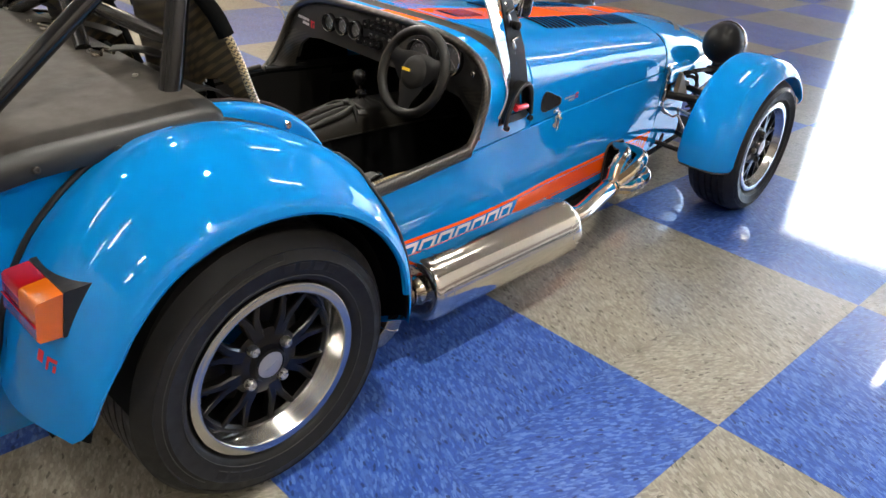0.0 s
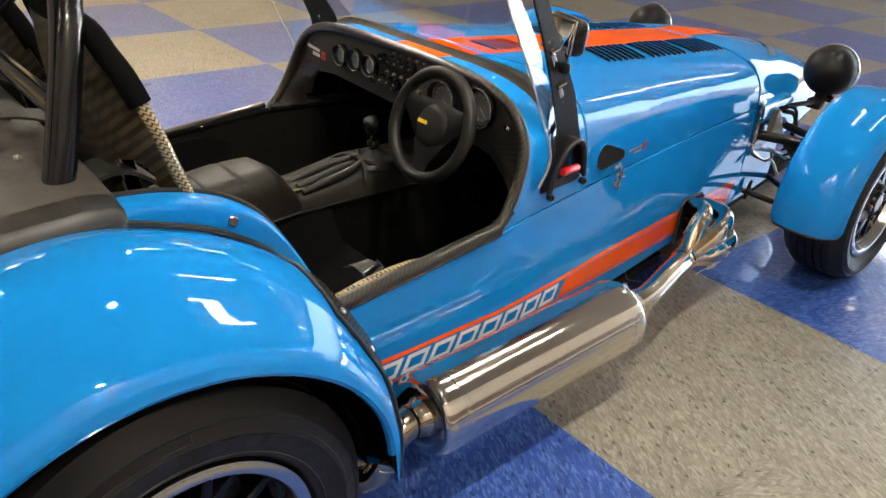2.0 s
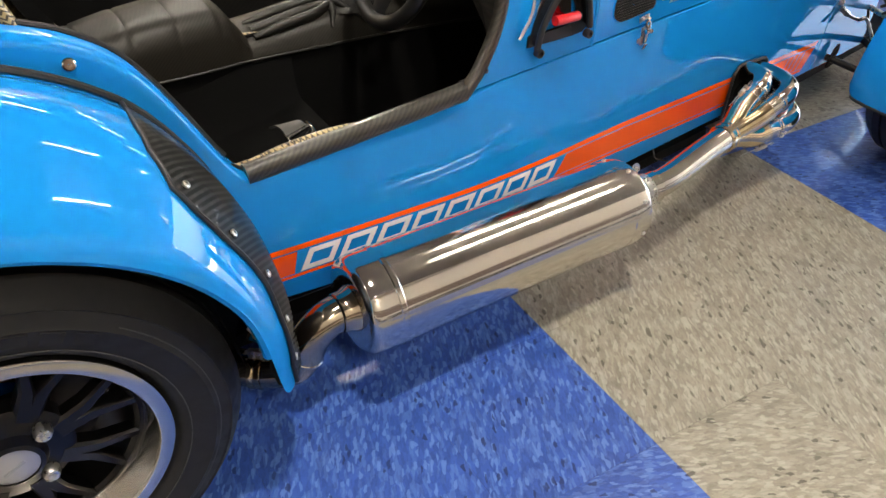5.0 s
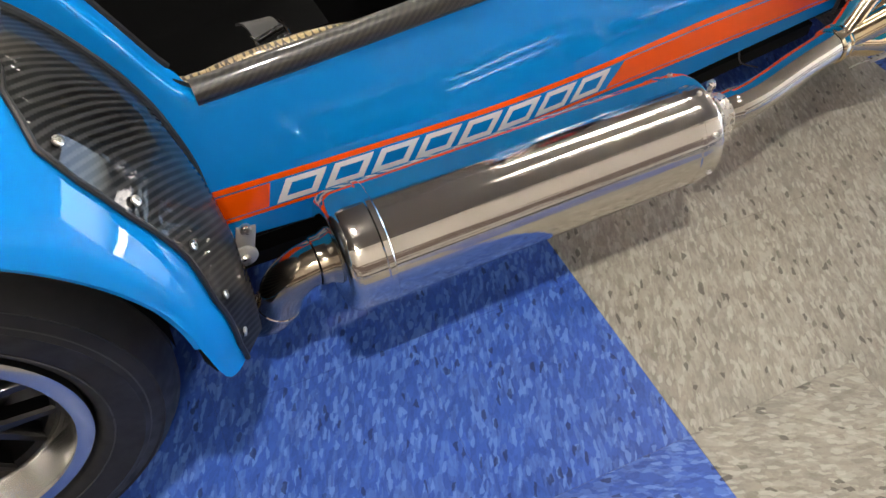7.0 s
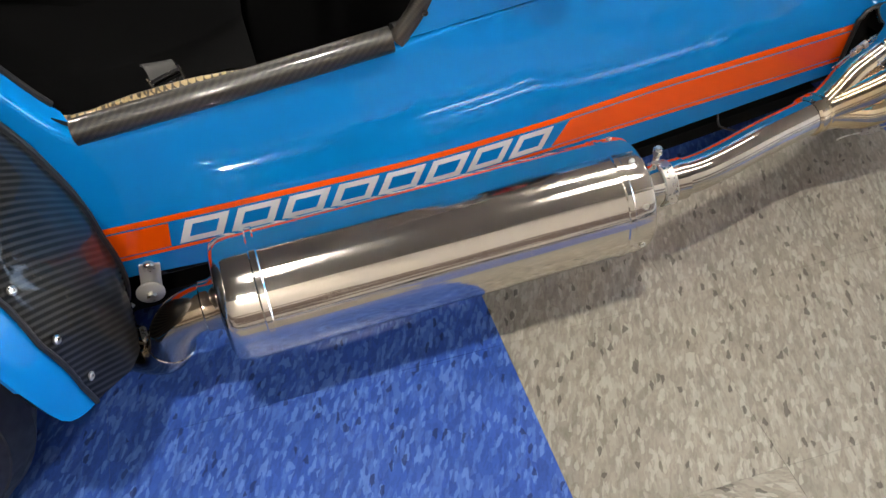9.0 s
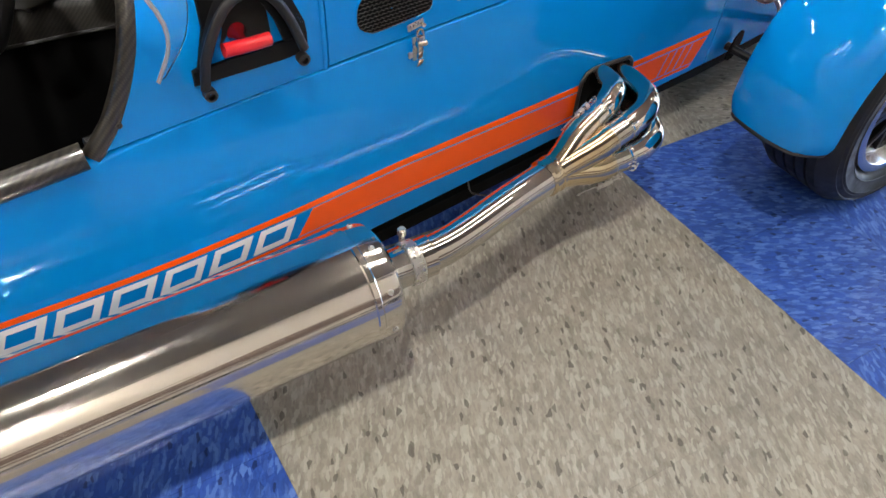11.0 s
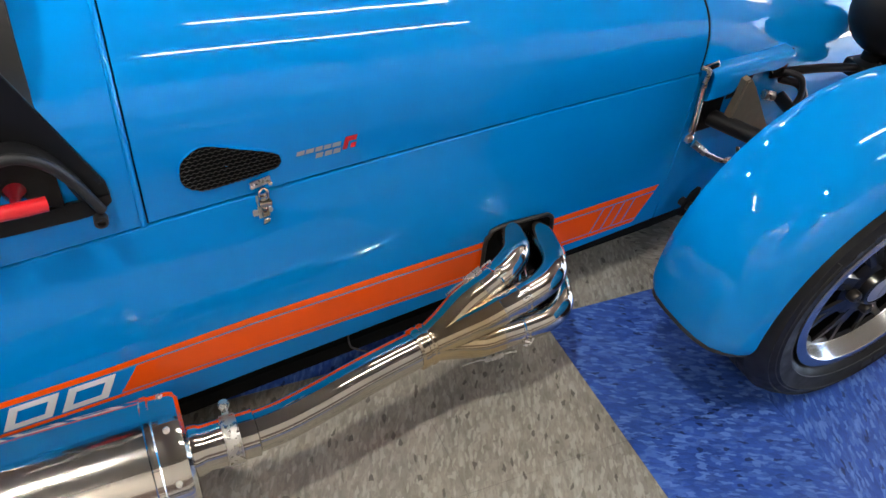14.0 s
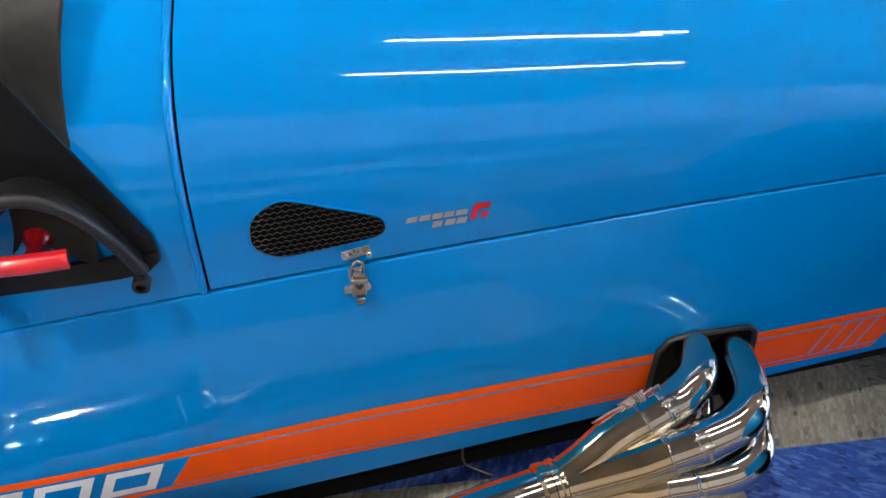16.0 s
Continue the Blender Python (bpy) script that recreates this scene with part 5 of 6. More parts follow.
part("hoop", tube([(-0.005, -0.425, 0.73), (0.03, -0.405, 0.85), (0.065, -0.375, 0.98), (0.09, -0.30, 1.07), (0.095, -0.15, 1.10), (0.095, 0.15, 1.10), (0.09, 0.30, 1.07), (0.065, 0.375, 0.98), (0.03, 0.405, 0.85), (-0.005, 0.425, 0.73)], 0.0225, 20, 8), GLOSS_BLACK, bar, "black steel roll hoop")
for s in (-1, 1):
    part("stay", tube([(-0.37, 0.41 * s, 0.738), (-0.21, 0.405 * s, 0.872), (-0.09, 0.40 * s, 0.970), (0.05, 0.385 * s, 1.07)], 0.0175, 16, 4), GLOSS_BLACK, bar)
part("diagonal", tube([(0.0, 0.40, 0.76), (0.04, 0.05, 0.90), (0.08, -0.30, 1.05)], 0.017, 16, 4), GLOSS_BLACK, bar)
part("diagonal", tube([(-0.02, -0.10, 0.78), (0.03, 0.12, 0.93), (0.08, 0.30, 1.06)], 0.017, 16, 4), GLOSS_BLACK, bar)
part("cross_bar", tube([(0.03, -0.40, 0.86), (0.03, 0.40, 0.86)], 0.016, 16, 2), GLOSS_BLACK, bar)
for s in (1,):
    part("foot", box((0.08, 0.07, 0.008), Matrix.Translation((-0.005, 0.425 * s, 0.775)), 0.002), GLOSS_BLACK, bar)

# ---------------------------------------------------------------- windscreen
stanchion = [(0.978, 0.548), (1.000, 0.548), (1.006, 0.580), (1.020, 0.606), (1.040, 0.622), (1.062, 0.624), (1.082, 0.610), (1.098, 0.580), (1.108, 0.548), (1.143, 0.548), (1.141, 0.566), (1.064, 0.745), (1.000, 0.838), (0.938, 0.925), (0.905, 0.975), (0.865, 1.04), (0.838, 1.03), (0.870, 0.955), (0.920, 0.870), (0.957, 0.795), (0.985, 0.735), (0.998, 0.68), (1.0, 0.60), (0.986, 0.55)]
for s in (-1, 1):
    part("stanchion", plate(stanchion, 0.006, Matrix(((1, 0, 0, 0), (0.130, 0, -1, -0.606), (0, 1, 0, 0), (0, 0, 0, 1))) if s < 0 else Matrix(((1, 0, 0, 0), (-0.130, 0, 1, 0.606), (0, 1, 0, 0), (0, 0, 0, 1))), 0.001), BLACK, car, "black windscreen stanchion")


def scuttle_z(x, y):
    n = fullness(x)
    return z_seam(x) + (z_top(x) - z_seam(x)) * (1 - min(0.9995, abs(y) / hb(x)) ** n) ** (1 / n)


def screen_pt(y, k):
    """k from the scuttle (0) up the glass."""
    a = y / 0.468
    z0 = scuttle_z(1.06, y) + 0.006
    z = z0 + (1.06 - z0) * k
    return Vector((1.012 + 0.030 * a * a - 0.53 * (z - 0.75), y, z))


g = part("windscreen", thick(loft([[screen_pt(y, k) for y in np.linspace(-0.465, 0.465, 24)] for k in np.linspace(0, 1, 6)]), 0.005), GLASS, car, "clear windscreen glass")
g.visible_shadow = False


seal_front = soft_curve([0.0, 0.15, 0.25, 0.32, 0.47, 0.48], [1.030, 1.036, 1.066, 1.086, 1.092, 1.092])


def seal_row(y):
    f, b = seal_front(abs(y)), 0.984 + 0.036 * (y / 0.468) ** 2
    z = scuttle_z(b, y)
    return [(f, y, scuttle_z(f, y) + 0.0005), (f - 0.002, y, scuttle_z(f, y) + 0.005), (b + 0.026, y, z + 0.011), (b + 0.020, y, z + 0.015), (b + 0.013, y, z + 0.015), (b + 0.007, y, z + 0.006), (b, y, z + 0.0005)]


part("screen_seal", loft([seal_row(y) for y in np.linspace(-0.471, 0.471, 60)]), SEAL, car, "black rubber screen seal")
dfl_out = smooth_path([(0.772, -0.515, 0.985), (0.800, -0.518, 0.925), (0.844, -0.52, 0.848), (0.908, -0.52, 0.727), (0.945, -0.52, 0.655), (0.950, -0.518, 0.610), (0.930, -0.515, 0.566)], 3)
dfl_in = smooth_path([(0.812, -0.495, 1.005), (0.855, -0.495, 0.935), (0.905, -0.495, 0.860), (0.965, -0.497, 0.740), (0.985, -0.50, 0.665), (0.975, -0.505, 0.610), (0.940, -0.512, 0.568)], 3)
for s in (1, -1):
    flip = lambda p: Vector((p.x, p.y * s, p.z))
    g = part("wind_deflector", thick(loft([[flip(a + (b - a) * k) for k in np.linspace(0, 1, 4)] for a, b in zip(dfl_out, dfl_in)]), 0.003), GLASS, car, "clear plastic wind deflector")
    g.visible_shadow = False
    part("deflector_edge", tube([flip(p) for p in dfl_out], 0.0028, 8, 0), CLEAR_LENS, car)

# ---------------------------------------------------------------- bonnet details


def bonnet_z(x, y):
    n, w, low = fullness(x), hb(x), z_seam(x) + 0.002
    return low + (z_top(x) - low) * (1 - min(0.999, abs(y) / w) ** n) ** (1 / n)


def bonnet_y(x, z):
    """Near-side place of the bonnet skin at height z."""
    low = z_seam(x) + 0.002
    n, k = fullness(x), (z - low) / (z_top(x) - low)
    return -hb(x) * (1 - max(0.0, k) ** n) ** (1 / n)



def nose_z(x, y):
    k = (x - 2.155) / 0.80
    w, zt, zb = 0.376 * (1 - 0.34 * k ** 1.7), 0.670 - 0.158 * k ** 1.8, 0.165 + 0.085 * k
    n = 2.5 + 0.7 * max(0.0, 1 - 3 * k)
    return (zt + zb) / 2 + (zt - zb) / 2 * (1 - min(0.999, abs(y) / w) ** n) ** (1 / n)


stripe_near = curve([0.93, 1.10, 1.45, 1.66, 1.85, 2.11, 2.15], [-0.142, -0.156, -0.162, -0.154, -0.138, -0.108, -0.100])
stripe_far = curve([0.93, 1.10, 1.60, 1.90, 2.15], [0.028, 0.015, 0.002, 0.036, 0.072])
part("bonnet_stripe", loft([[(x, y, bonnet_z(x, y) + 0.0012) for y in np.linspace(stripe_near(x), stripe_far(x), 13)] for x in np.linspace(1.102, 2.148, 44)]), ORANGE, car, "broad orange bonnet stripe")
part("scuttle_stripe", loft([[(x, y, scuttle_z(x, y) + 0.0012) for y in np.linspace(stripe_near(x), stripe_far(x), 13)] for x in np.linspace(0.940, 1.0945, 14)]), ORANGE, car, "orange stripe on the scuttle")
part("nose_stripe", loft([[(x, y, nose_z(x, y) + 0.0015) for y in np.linspace(-0.068, 0.068, 9)] for x in np.linspace(2.16, 2.56, 14)]), ORANGE, car, "orange stripe on the nose")
part("nose_band", loft([[(2.66 - 3.6 * y * y + d, y, nose_z(2.66 - 3.6 * y * y + d, y) + 0.0028) for y in np.linspace(-0.240, 0.240, 41)] for d in (-0.026, -0.010, 0.010, 0.026)]), VINYL_EDGE, car, "dark curved band across the nose")
for sgn in (-1, 1):
    for g0, pitch in ((1.464, 0.0285), (1.686, 0.0302), (1.926, 0.0306)) + (((1.156, 0.0185),) if sgn < 0 else ()):
        for k in range(7):
            x = g0 + pitch * k
            ya, yb = (stripe_near(x) + 0.002, float(np.interp(x, [1.47, 1.69, 1.93, 2.11], [-0.264, -0.256, -0.243, -0.232]))) if sgn < 0 else (stripe_far(x) + 0.014, stripe_far(x) + 0.108)
            if g0 < 1.2:
                ya, yb = -0.028, -0.137
            ridge, slot = [], []
            for f in (0, 0.02, 0.05, 0.10, 0.3, 0.5, 0.7, 0.9, 0.95, 0.98, 1):
                y = ya + (yb - ya) * f
                up = 0.0075 * min(1.0, 14 * min(f, 1 - f) + 0.05) ** 0.6
                z = lambda xx: bonnet_z(xx, y)
                ridge.append([(x + 0.016, y, z(x + 0.016) + 0.0004), (x + 0.010, y, z(x + 0.01) + up * 0.6), (x + 0.003, y, z(x + 0.003) + up), (x + 0.0015, y, z(x) + up * 0.96), (x + 0.003, y, z(x + 0.003) + up * 0.7)])
                # black sheet laid on the skin behind each ridge paints the louvre's shade
                slot.append([(x - 0.0065 * min(1.0, 12 * (1 - f) + 0.15), y, z(x - 0.0065) + 0.0014), (x + 0.0005, y, z(x) + 0.0018), (x + 0.0032, y, z(x + 0.003) + up * 0.68)])
            lv = part("louvre", loft(ridge), BLUE if g0 > 1.2 else ORANGE, car)
            part("slot", loft(slot), DARK, lv, "black sheet for the shade in the louvre")

# air vent with wire mesh on the bonnet's side
vent = [(1.223, 0.566), (1.227, 0.582), (1.242, 0.594), (1.262, 0.598), (1.300, 0.584), (1.350, 0.564), (1.360, 0.553), (1.359, 0.542), (1.345, 0.535), (1.300, 0.532), (1.256, 0.530), (1.233, 0.540), (1.224, 0.552)]
vent = [(p.x + 0.004, p.y - 0.025) for p in smooth_path([(x, z, 0) for x, z in vent + vent[:1]], 3)[:-1]]
vcx, vcz = 1.289, 0.536
vent_bm = loft([[(vcx + (x - vcx) * k, bonnet_y(vcx + (x - vcx) * k, vcz + (z - vcz) * k) - 0.0015, vcz + (z - vcz) * k) for x, z in vent] for k in (1.0, 0.75, 0.5, 0.25, 0.02)], True)
side_vent = part("side_vent", vent_bm, DARK, car, "black wire-mesh vent")
part("vent_rim", tube([(x, bonnet_y(x, z) - 0.001, z) for x, z in vent + vent[:1]], 0.0013, 6, 0), BLUE, side_vent)


def inside(px, pz, poly):
    c = False
    for (xa, za), (xb, zb) in zip(poly, poly[1:] + poly[:1]):
        if (za > pz) != (zb > pz) and px < (xb - xa) * (pz - za) / (zb - za) + xa:
            c = not c
    return c


mesh = bmesh.new()
for r in range(11):
    z0 = 0.5085 + r * 0.006
    xs = [x for x in np.arange(1.228, 1.370, 0.0012) if inside(x, z0, vent)]
    if len(xs) > 6:
        tube([(x, bonnet_y(x, z0) - 0.003, z0 + 0.0012 * math.sin((x - 1.2) * 2 * math.pi / 0.008 + (r % 2) * math.pi)) for x in xs], 0.0005, 5, 0, True, mesh)
part("vent_mesh", mesh, DARK_STEEL, side_vent, "thin wire mesh")

# toggle latch across the panel seam
latch = new("toggle_latch")
latch.parent = car
LY = lambda x: -hb(x) - 0.0085
latch.location = (0, 0, -0.021)
FL = lambda x, z, d=0.0: Matrix.Translation((x, -hb(x) - 0.003 - d, z)) @ Matrix.Rotation(math.atan(0.12), 4, "Z") @ Euler((radians(90), 0, 0)).to_matrix().to_4x4()
part("hook_plate", box((0.030, 0.011, 0.003), FL(1.331, 0.519, 0.002) @ pose(0, 0, 0, 0, 0, 8), 0.0012), ZINC, latch)
part("base_plate", box((0.016, 0.040, 0.003), FL(1.330, 0.484, 0.009) @ pose(0, 0, 0, 0, 0, 4), 0.001), ZINC, latch)
part("base_ear", box((0.028, 0.010, 0.003), FL(1.329, 0.474, 0.008), 0.0012), ZINC, latch)
part("lever", box((0.011, 0.042, 0.007), FL(1.331, 0.489, 0.016) @ pose(0, 0, 0, 6, 0, 4), 0.003), CHROME, latch, "chrome latch lever")
part("lever_tongue", box((0.010, 0.014, 0.003), FL(1.332, 0.461, 0.016) @ pose(0, 0, 0, 20, 0, 0), 0.001), CHROME, latch)
part("draw_loop", tube([(1.325, LY(1.325) - 0.012, 0.499), (1.325, LY(1.325) - 0.010, 0.513), (1.331, LY(1.331) - 0.009, 0.518), (1.337, LY(1.337) - 0.010, 0.513), (1.337, LY(1.337) - 0.012, 0.499)], 0.002, 8, 4), CHROME, latch)
part("roller", tube([(1.323, LY(1.33) - 0.014, 0.497), (1.340, LY(1.33) - 0.014, 0.496)], 0.005, 12, 0), CHROME, latch)
for x, z in ((1.319, 0.520), (1.344, 0.517), (1.318, 0.475), (1.341, 0.472)):
    part("rivet", bolt((x, -hb(x) - 0.008, z), (0, -1, 0), 0.0035, 0.003), ZINC, latch)

# model badge as plain bars
for x0, x1, z0, z1, m in ((1.374, 1.386, 0.549, 0.556, GREY_PRINT), (1.388, 1.400, 0.549, 0.556, GREY_PRINT), (1.402, 1.413, 0.549, 0.556, GREY_PRINT), (1.415, 1.426, 0.549, 0.556, GREY_PRINT), (1.428, 1.441, 0.549, 0.556, GREY_PRINT),
                          (1.402, 1.413, 0.538, 0.546, GREY_PRINT), (1.416, 1.427, 0.538, 0.546, GREY_PRINT), (1.429, 1.440, 0.538, 0.546, GREY_PRINT), (1.444, 1.451, 0.541, 0.561, RED_PRINT), (1.452, 1.466, 0.553, 0.561, RED_PRINT), (1.456, 1.464, 0.541, 0.549, RED_PRINT)):
    part("badge_bar", loft([[(x + 0.012 + (z - z0) * 0.25, bonnet_y(x + 0.012, z - 0.027) - 0.0012, z - 0.027) for x in np.linspace(x0, x1, 3)] for z in (z0, z1)]), m, car)

# nose spring latch, small fastenings
part("nose_seam", tube([section(2.1535, a) for a in ANG[::2]], 0.0030, 6, 1), BLUE, car, "joint between bonnet and nose")
both("nose_joint", tube([section(2.1505, a) + Vector((0, 0, 0.0012)) for a in ANG[1:22]], 0.0018, 6, 1), DARK, car, "dark joint on the shoulder")
part("nose_spring", coil((2.152, -0.390, 0.490), (2.163, -0.388, 0.378), 0.0055, 0.0013, 26), CHROME, car, "coil spring bonnet catch")
part("spring_hook", tube([(2.138, -0.388, 0.520), (2.150, -0.394, 0.516), (2.153, -0.392, 0.498), (2.152, -0.390, 0.488)], 0.004, 10, 5), ZINC, car)
part("catch_lever", box((0.030, 0.012, 0.003), Matrix.Translation((2.160, -0.388, 0.520)) @ Euler((radians(70), radians(-15), 0)).to_matrix().to_4x4(), 0.001), CHROME, car)
part("spring_anchor", bolt((2.164, -0.384, 0.364), (0, -1, 0), 0.009, 0.008), ZINC, car)
part("brake_hose", tube([(2.200, -0.372, 0.335), (2.222, -0.385, 0.318), (2.26, -0.40, 0.300), (2.285, -0.41, 0.300), (2.30, -0.44, 0.25)], 0.005, 10, 5), ZINC, car, "braided brake hose")
part("hose_union", tube([(2.196, -0.372, 0.338), (2.222, -0.386, 0.318)], 0.0085, 6, 0), ZINC, car)
part("brake_hose", tube([(2.292, -0.40, 0.325), (2.298, -0.41, 0.29), (2.31, -0.42, 0.25)], 0.004, 8, 4), DARK_STEEL, car)
part("under_hook", tube([(1.452, -0.44, 0.150), (1.452, -0.452, 0.128), (1.462, -0.458, 0.120), (1.49, -0.47, 0.112)], 0.0018, 8, 4), DARK_STEEL, car)
for x, z in ((0.2166, 0.6836),):
    b = bolt((x, -0.5105, z), (0, -1, 0.25), 0.0085, 0.006)
    both("arch_bolt", b, CHROME, car)
part("sill_bolt", bolt((0.6175, 0.4815, 0.4565), (0, -1, 0), 0.008, 0.006), CHROME, car)
part("panel_bolt", bolt((0.876, -0.498, 0.512), (0, -1, 0), 0.004, 0.002), DARK_STEEL, car)

# silencer hanger bracket below the tub
brk = new("hanger_bracket")
brk.parent = car
part("strap", box((0.030, 0.004, 0.060), Matrix.Translation((0.428, -0.515, 0.175)) @ Euler((0, radians(12), 0)).to_matrix().to_4x4(), 0.0015), TAB, brk, "bright alloy strap")
part("rubber_mount", lathe([(0.021, 0), (0.021, 0.004), (0.018, 0.006), (0.006, 0.006), (0.001, 0.007)], Matrix.Translation((0.420, -0.520, 0.150)) @ AX_Y, 24), TAB, brk)
part("nut", lathe([(0.008, 0), (0.008, 0.008), (0.001, 0.008)], Matrix.Translation((0.420, -0.526, 0.150)) @ AX_Y, 6), ZINC, brk)
part("bolt", bolt((0.432, -0.512, 0.200), (0, -1, 0.1), 0.009, 0.010), ZINC, brk)
part("guard_strap", box((0.022, 0.004, 0.040), Matrix.Translation((0.380, -0.548, 0.168)) @ Euler((0, radians(-25), radians(20))).to_matrix().to_4x4(), 0.0015), TAB, brk)
part("guard_bolt", bolt((0.378, -0.552, 0.160), (0.2, -1, 0.1), 0.008, 0.010), ZINC, brk)
part("clip", tube([(0.395, -0.56, 0.118), (0.400, -0.585, 0.128), (0.405, -0.60, 0.140)], 0.005, 8, 4), ZINC, brk)

# ---------------------------------------------------------------- front end
SKIN = lambda d: Matrix(((1, 0, 0, 0), (0.1054, 0, -1, -0.6027 - d), (0, 1, 0, 0), (0, 0, 0, 1)))
# black plates on the closed skin paint the shade inside the suspension openings
part("recess_shade", plate([(2.168, 0.385), (2.172, 0.440), (2.182, 0.452), (2.225, 0.452), (2.232, 0.440), (2.235, 0.385), (2.225, 0.372), (2.178, 0.372)], 0.004, SKIN(0.0035)), DARK, car, "black plate for the shade in the wishbone opening")
part("recess_shade", plate([(2.238, 0.430), (2.250, 0.476), (2.262, 0.488), (2.305, 0.492), (2.302, 0.476), (2.285, 0.430)], 0.004, SKIN(0.0035)), DARK, car, "black plate for the shade in the damper opening")
part("recess_shade", plate([(2.330, 0.385), (2.335, 0.470), (2.350, 0.500), (2.395, 0.505), (2.395, 0.385)], 0.004, SKIN(0.0035)), DARK, car)
flare = smooth_path([(2.162, 0, 0.455), (2.205, 0, 0.456), (2.226, 0, 0.460), (2.238, 0, 0.476), (2.252, 0, 0.486), (2.29, 0, 0.488), (2.33, 0, 0.484), (2.352, 0, 0.490), (2.375, 0, 0.499)], 4)
part("nose_flare", loft([[(p.x, y + 0.08 * (p.x - 2.2), z) for y, z in ((-0.360, 0.515), (-0.384, 0.513), (-0.392, 0.510), (-0.396, 0.504), (-0.397, (p.z + 0.504) / 2), (-0.397, p.z), (-0.392, p.z - 0.003), (-0.376, p.z - 0.002))] for p in flare]), BLUE, car, "flared blue lip over the suspension openings")
for pts_, r_ in (([(2.365, -0.375, 0.472), (2.395, -0.398, 0.462), (2.405, -0.405, 0.425), (2.395, -0.40, 0.385)], 0.006), ([(2.372, -0.37, 0.45), (2.41, -0.39, 0.44), (2.43, -0.40, 0.40), (2.42, -0.40, 0.36)], 0.008)):
    part("black_hose", tube(pts_, r_, 10, 5), TRIM_RUBBER, car)
part("hose_clip", tube([(2.325, -0.385, 0.432), (2.345, -0.392, 0.428)], 0.010, 10, 0), ZINC, car)
part("rocker_cover", plate([(2.224, 0.412), (2.233, 0.455), (2.235, 0.488), (2.246, 0.492), (2.266, 0.470), (2.338, 0.372), (2.324, 0.360), (2.300, 0.366)], 0.020, Matrix(((1, 0, 0, 0), (0.0, 0, -1, -0.392), (0, 1, 0, 0), (0, 0, 0, 1))), 0.003), BRACKET, car, "brownish bare metal suspension bracket")
for ax, ay, az, bx, by, bz, r, nm in ((2.21, -0.36, 0.395, 2.32, -0.62, 0.395, 0.017, "upper_wishbone"), (2.42, -0.33, 0.395, 2.32, -0.62, 0.395, 0.013, "upper_wishbone"), (2.22, -0.345, 0.185, 2.30, -0.64, 0.150, 0.010, "lower_wishbone"), (2.46, -0.32, 0.180, 2.30, -0.64, 0.150, 0.010, "lower_wishbone"), (2.40, -0.30, 0.30, 2.38, -0.62, 0.26, 0.008, "track_rod")):
    s_ = tube([(ax, ay, az), ((ax + bx) / 2, (ay + by) / 2, (az + bz) / 2), (bx, by, bz)], r, 12, 2)
    both(nm, s_, BLACK if nm != "track_rod" else ZINC, car)
both("upright", box((0.05, 0.04, 0.27), Matrix.Translation((2.31, -0.625, 0.275)), 0.008), DARK_STEEL, car)
dm = tube([(2.275, -0.45, 0.385), (2.285, -0.50, 0.33), (2.30, -0.57, 0.18)], [0.018, 0.020, 0.014], 16, 4)
both("damper", dm, DARK_STEEL, car, "dark metal damper body")
both("damper_spring", coil((2.280, -0.46, 0.37), (2.295, -0.55, 0.215), 0.026, 0.0045, 9, 12), DARK_STEEL, car)
both("slot_edge", plate([(2.210, 0.160), (2.216, 0.190), (2.228, 0.214), (2.243, 0.224), (2.253, 0.220), (2.256, 0.200), (2.250, 0.172), (2.236, 0.156), (2.220, 0.154)], 0.004, Matrix(((1, 0, 0, 0), (0.10, 0, -1, -0.603), (0, 1, 0, 0), (0, 0, 0, 1)))), DARK, car)
both("wing_stay", tube([(2.15, -0.62, 0.30), (2.22, -0.60, 0.45), (2.30, -0.615, 0.575), (2.30, -0.68, 0.598)], 0.008, 10, 5), BLACK, car)
both("brake_caliper", box((0.12, 0.06, 0.07), Matrix.Translation((2.20, -0.625, 0.32)) @ Euler((0, radians(30), 0)).to_matrix().to_4x4(), 0.012), DARK_STEEL, car)


def headlamp(s):
    h = new("headlamp")
    h.parent = car
    m = Matrix.Translation((2.62, 0.392 * s, 0.568)) @ AX_X
    R = 0.088
    part("bowl", lathe([(0.001, -0.105)] + [(R * math.sin(a), -0.015 - 0.09 * math.cos(a)) for a in np.linspace(0.12, math.pi / 2, 14)] + [(R, 0.0), (R - 0.004, 0.012)], m, 40), BLACK, h, "black headlamp bowl")
    part("ring", lathe([(R + 0.001, 0.0), (R + 0.004, 0.006), (R + 0.003, 0.016), (R - 0.006, 0.020)], m, 40), CHROME, h, "bright headlamp ring")
    part("lens", disc(R - 0.006, m @ Matrix.Translation((0, 0, 0.016)), 32, 0.014), CLEAR_LENS, h)
    part("stem", tube([(2.60, 0.392 * s, 0.50), (2.585, 0.388 * s, 0.455)], [0.024, 0.018], 14, 2), BLACK, h)
    part("bracket", box((0.06, 0.055, 0.035), Matrix.Translation((2.575, 0.39 * s, 0.452)), 0.008), BLACK, h)
    part("arm", tube([(2.575, 0.395 * s, 0.455), (2.45, 0.385 * s, 0.468), (2.345, 0.365 * s, 0.462)], 0.009, 12, 3), BLACK, h)
    part("bright_nut", lathe([(0.018, 0), (0.018, 0.014), (0.010, 0.020), (0.001, 0.021)], Matrix.Translation((2.60, 0.42 * s, 0.463)), 20), CHROME, h)


headlamp(-1)
headlamp(1)

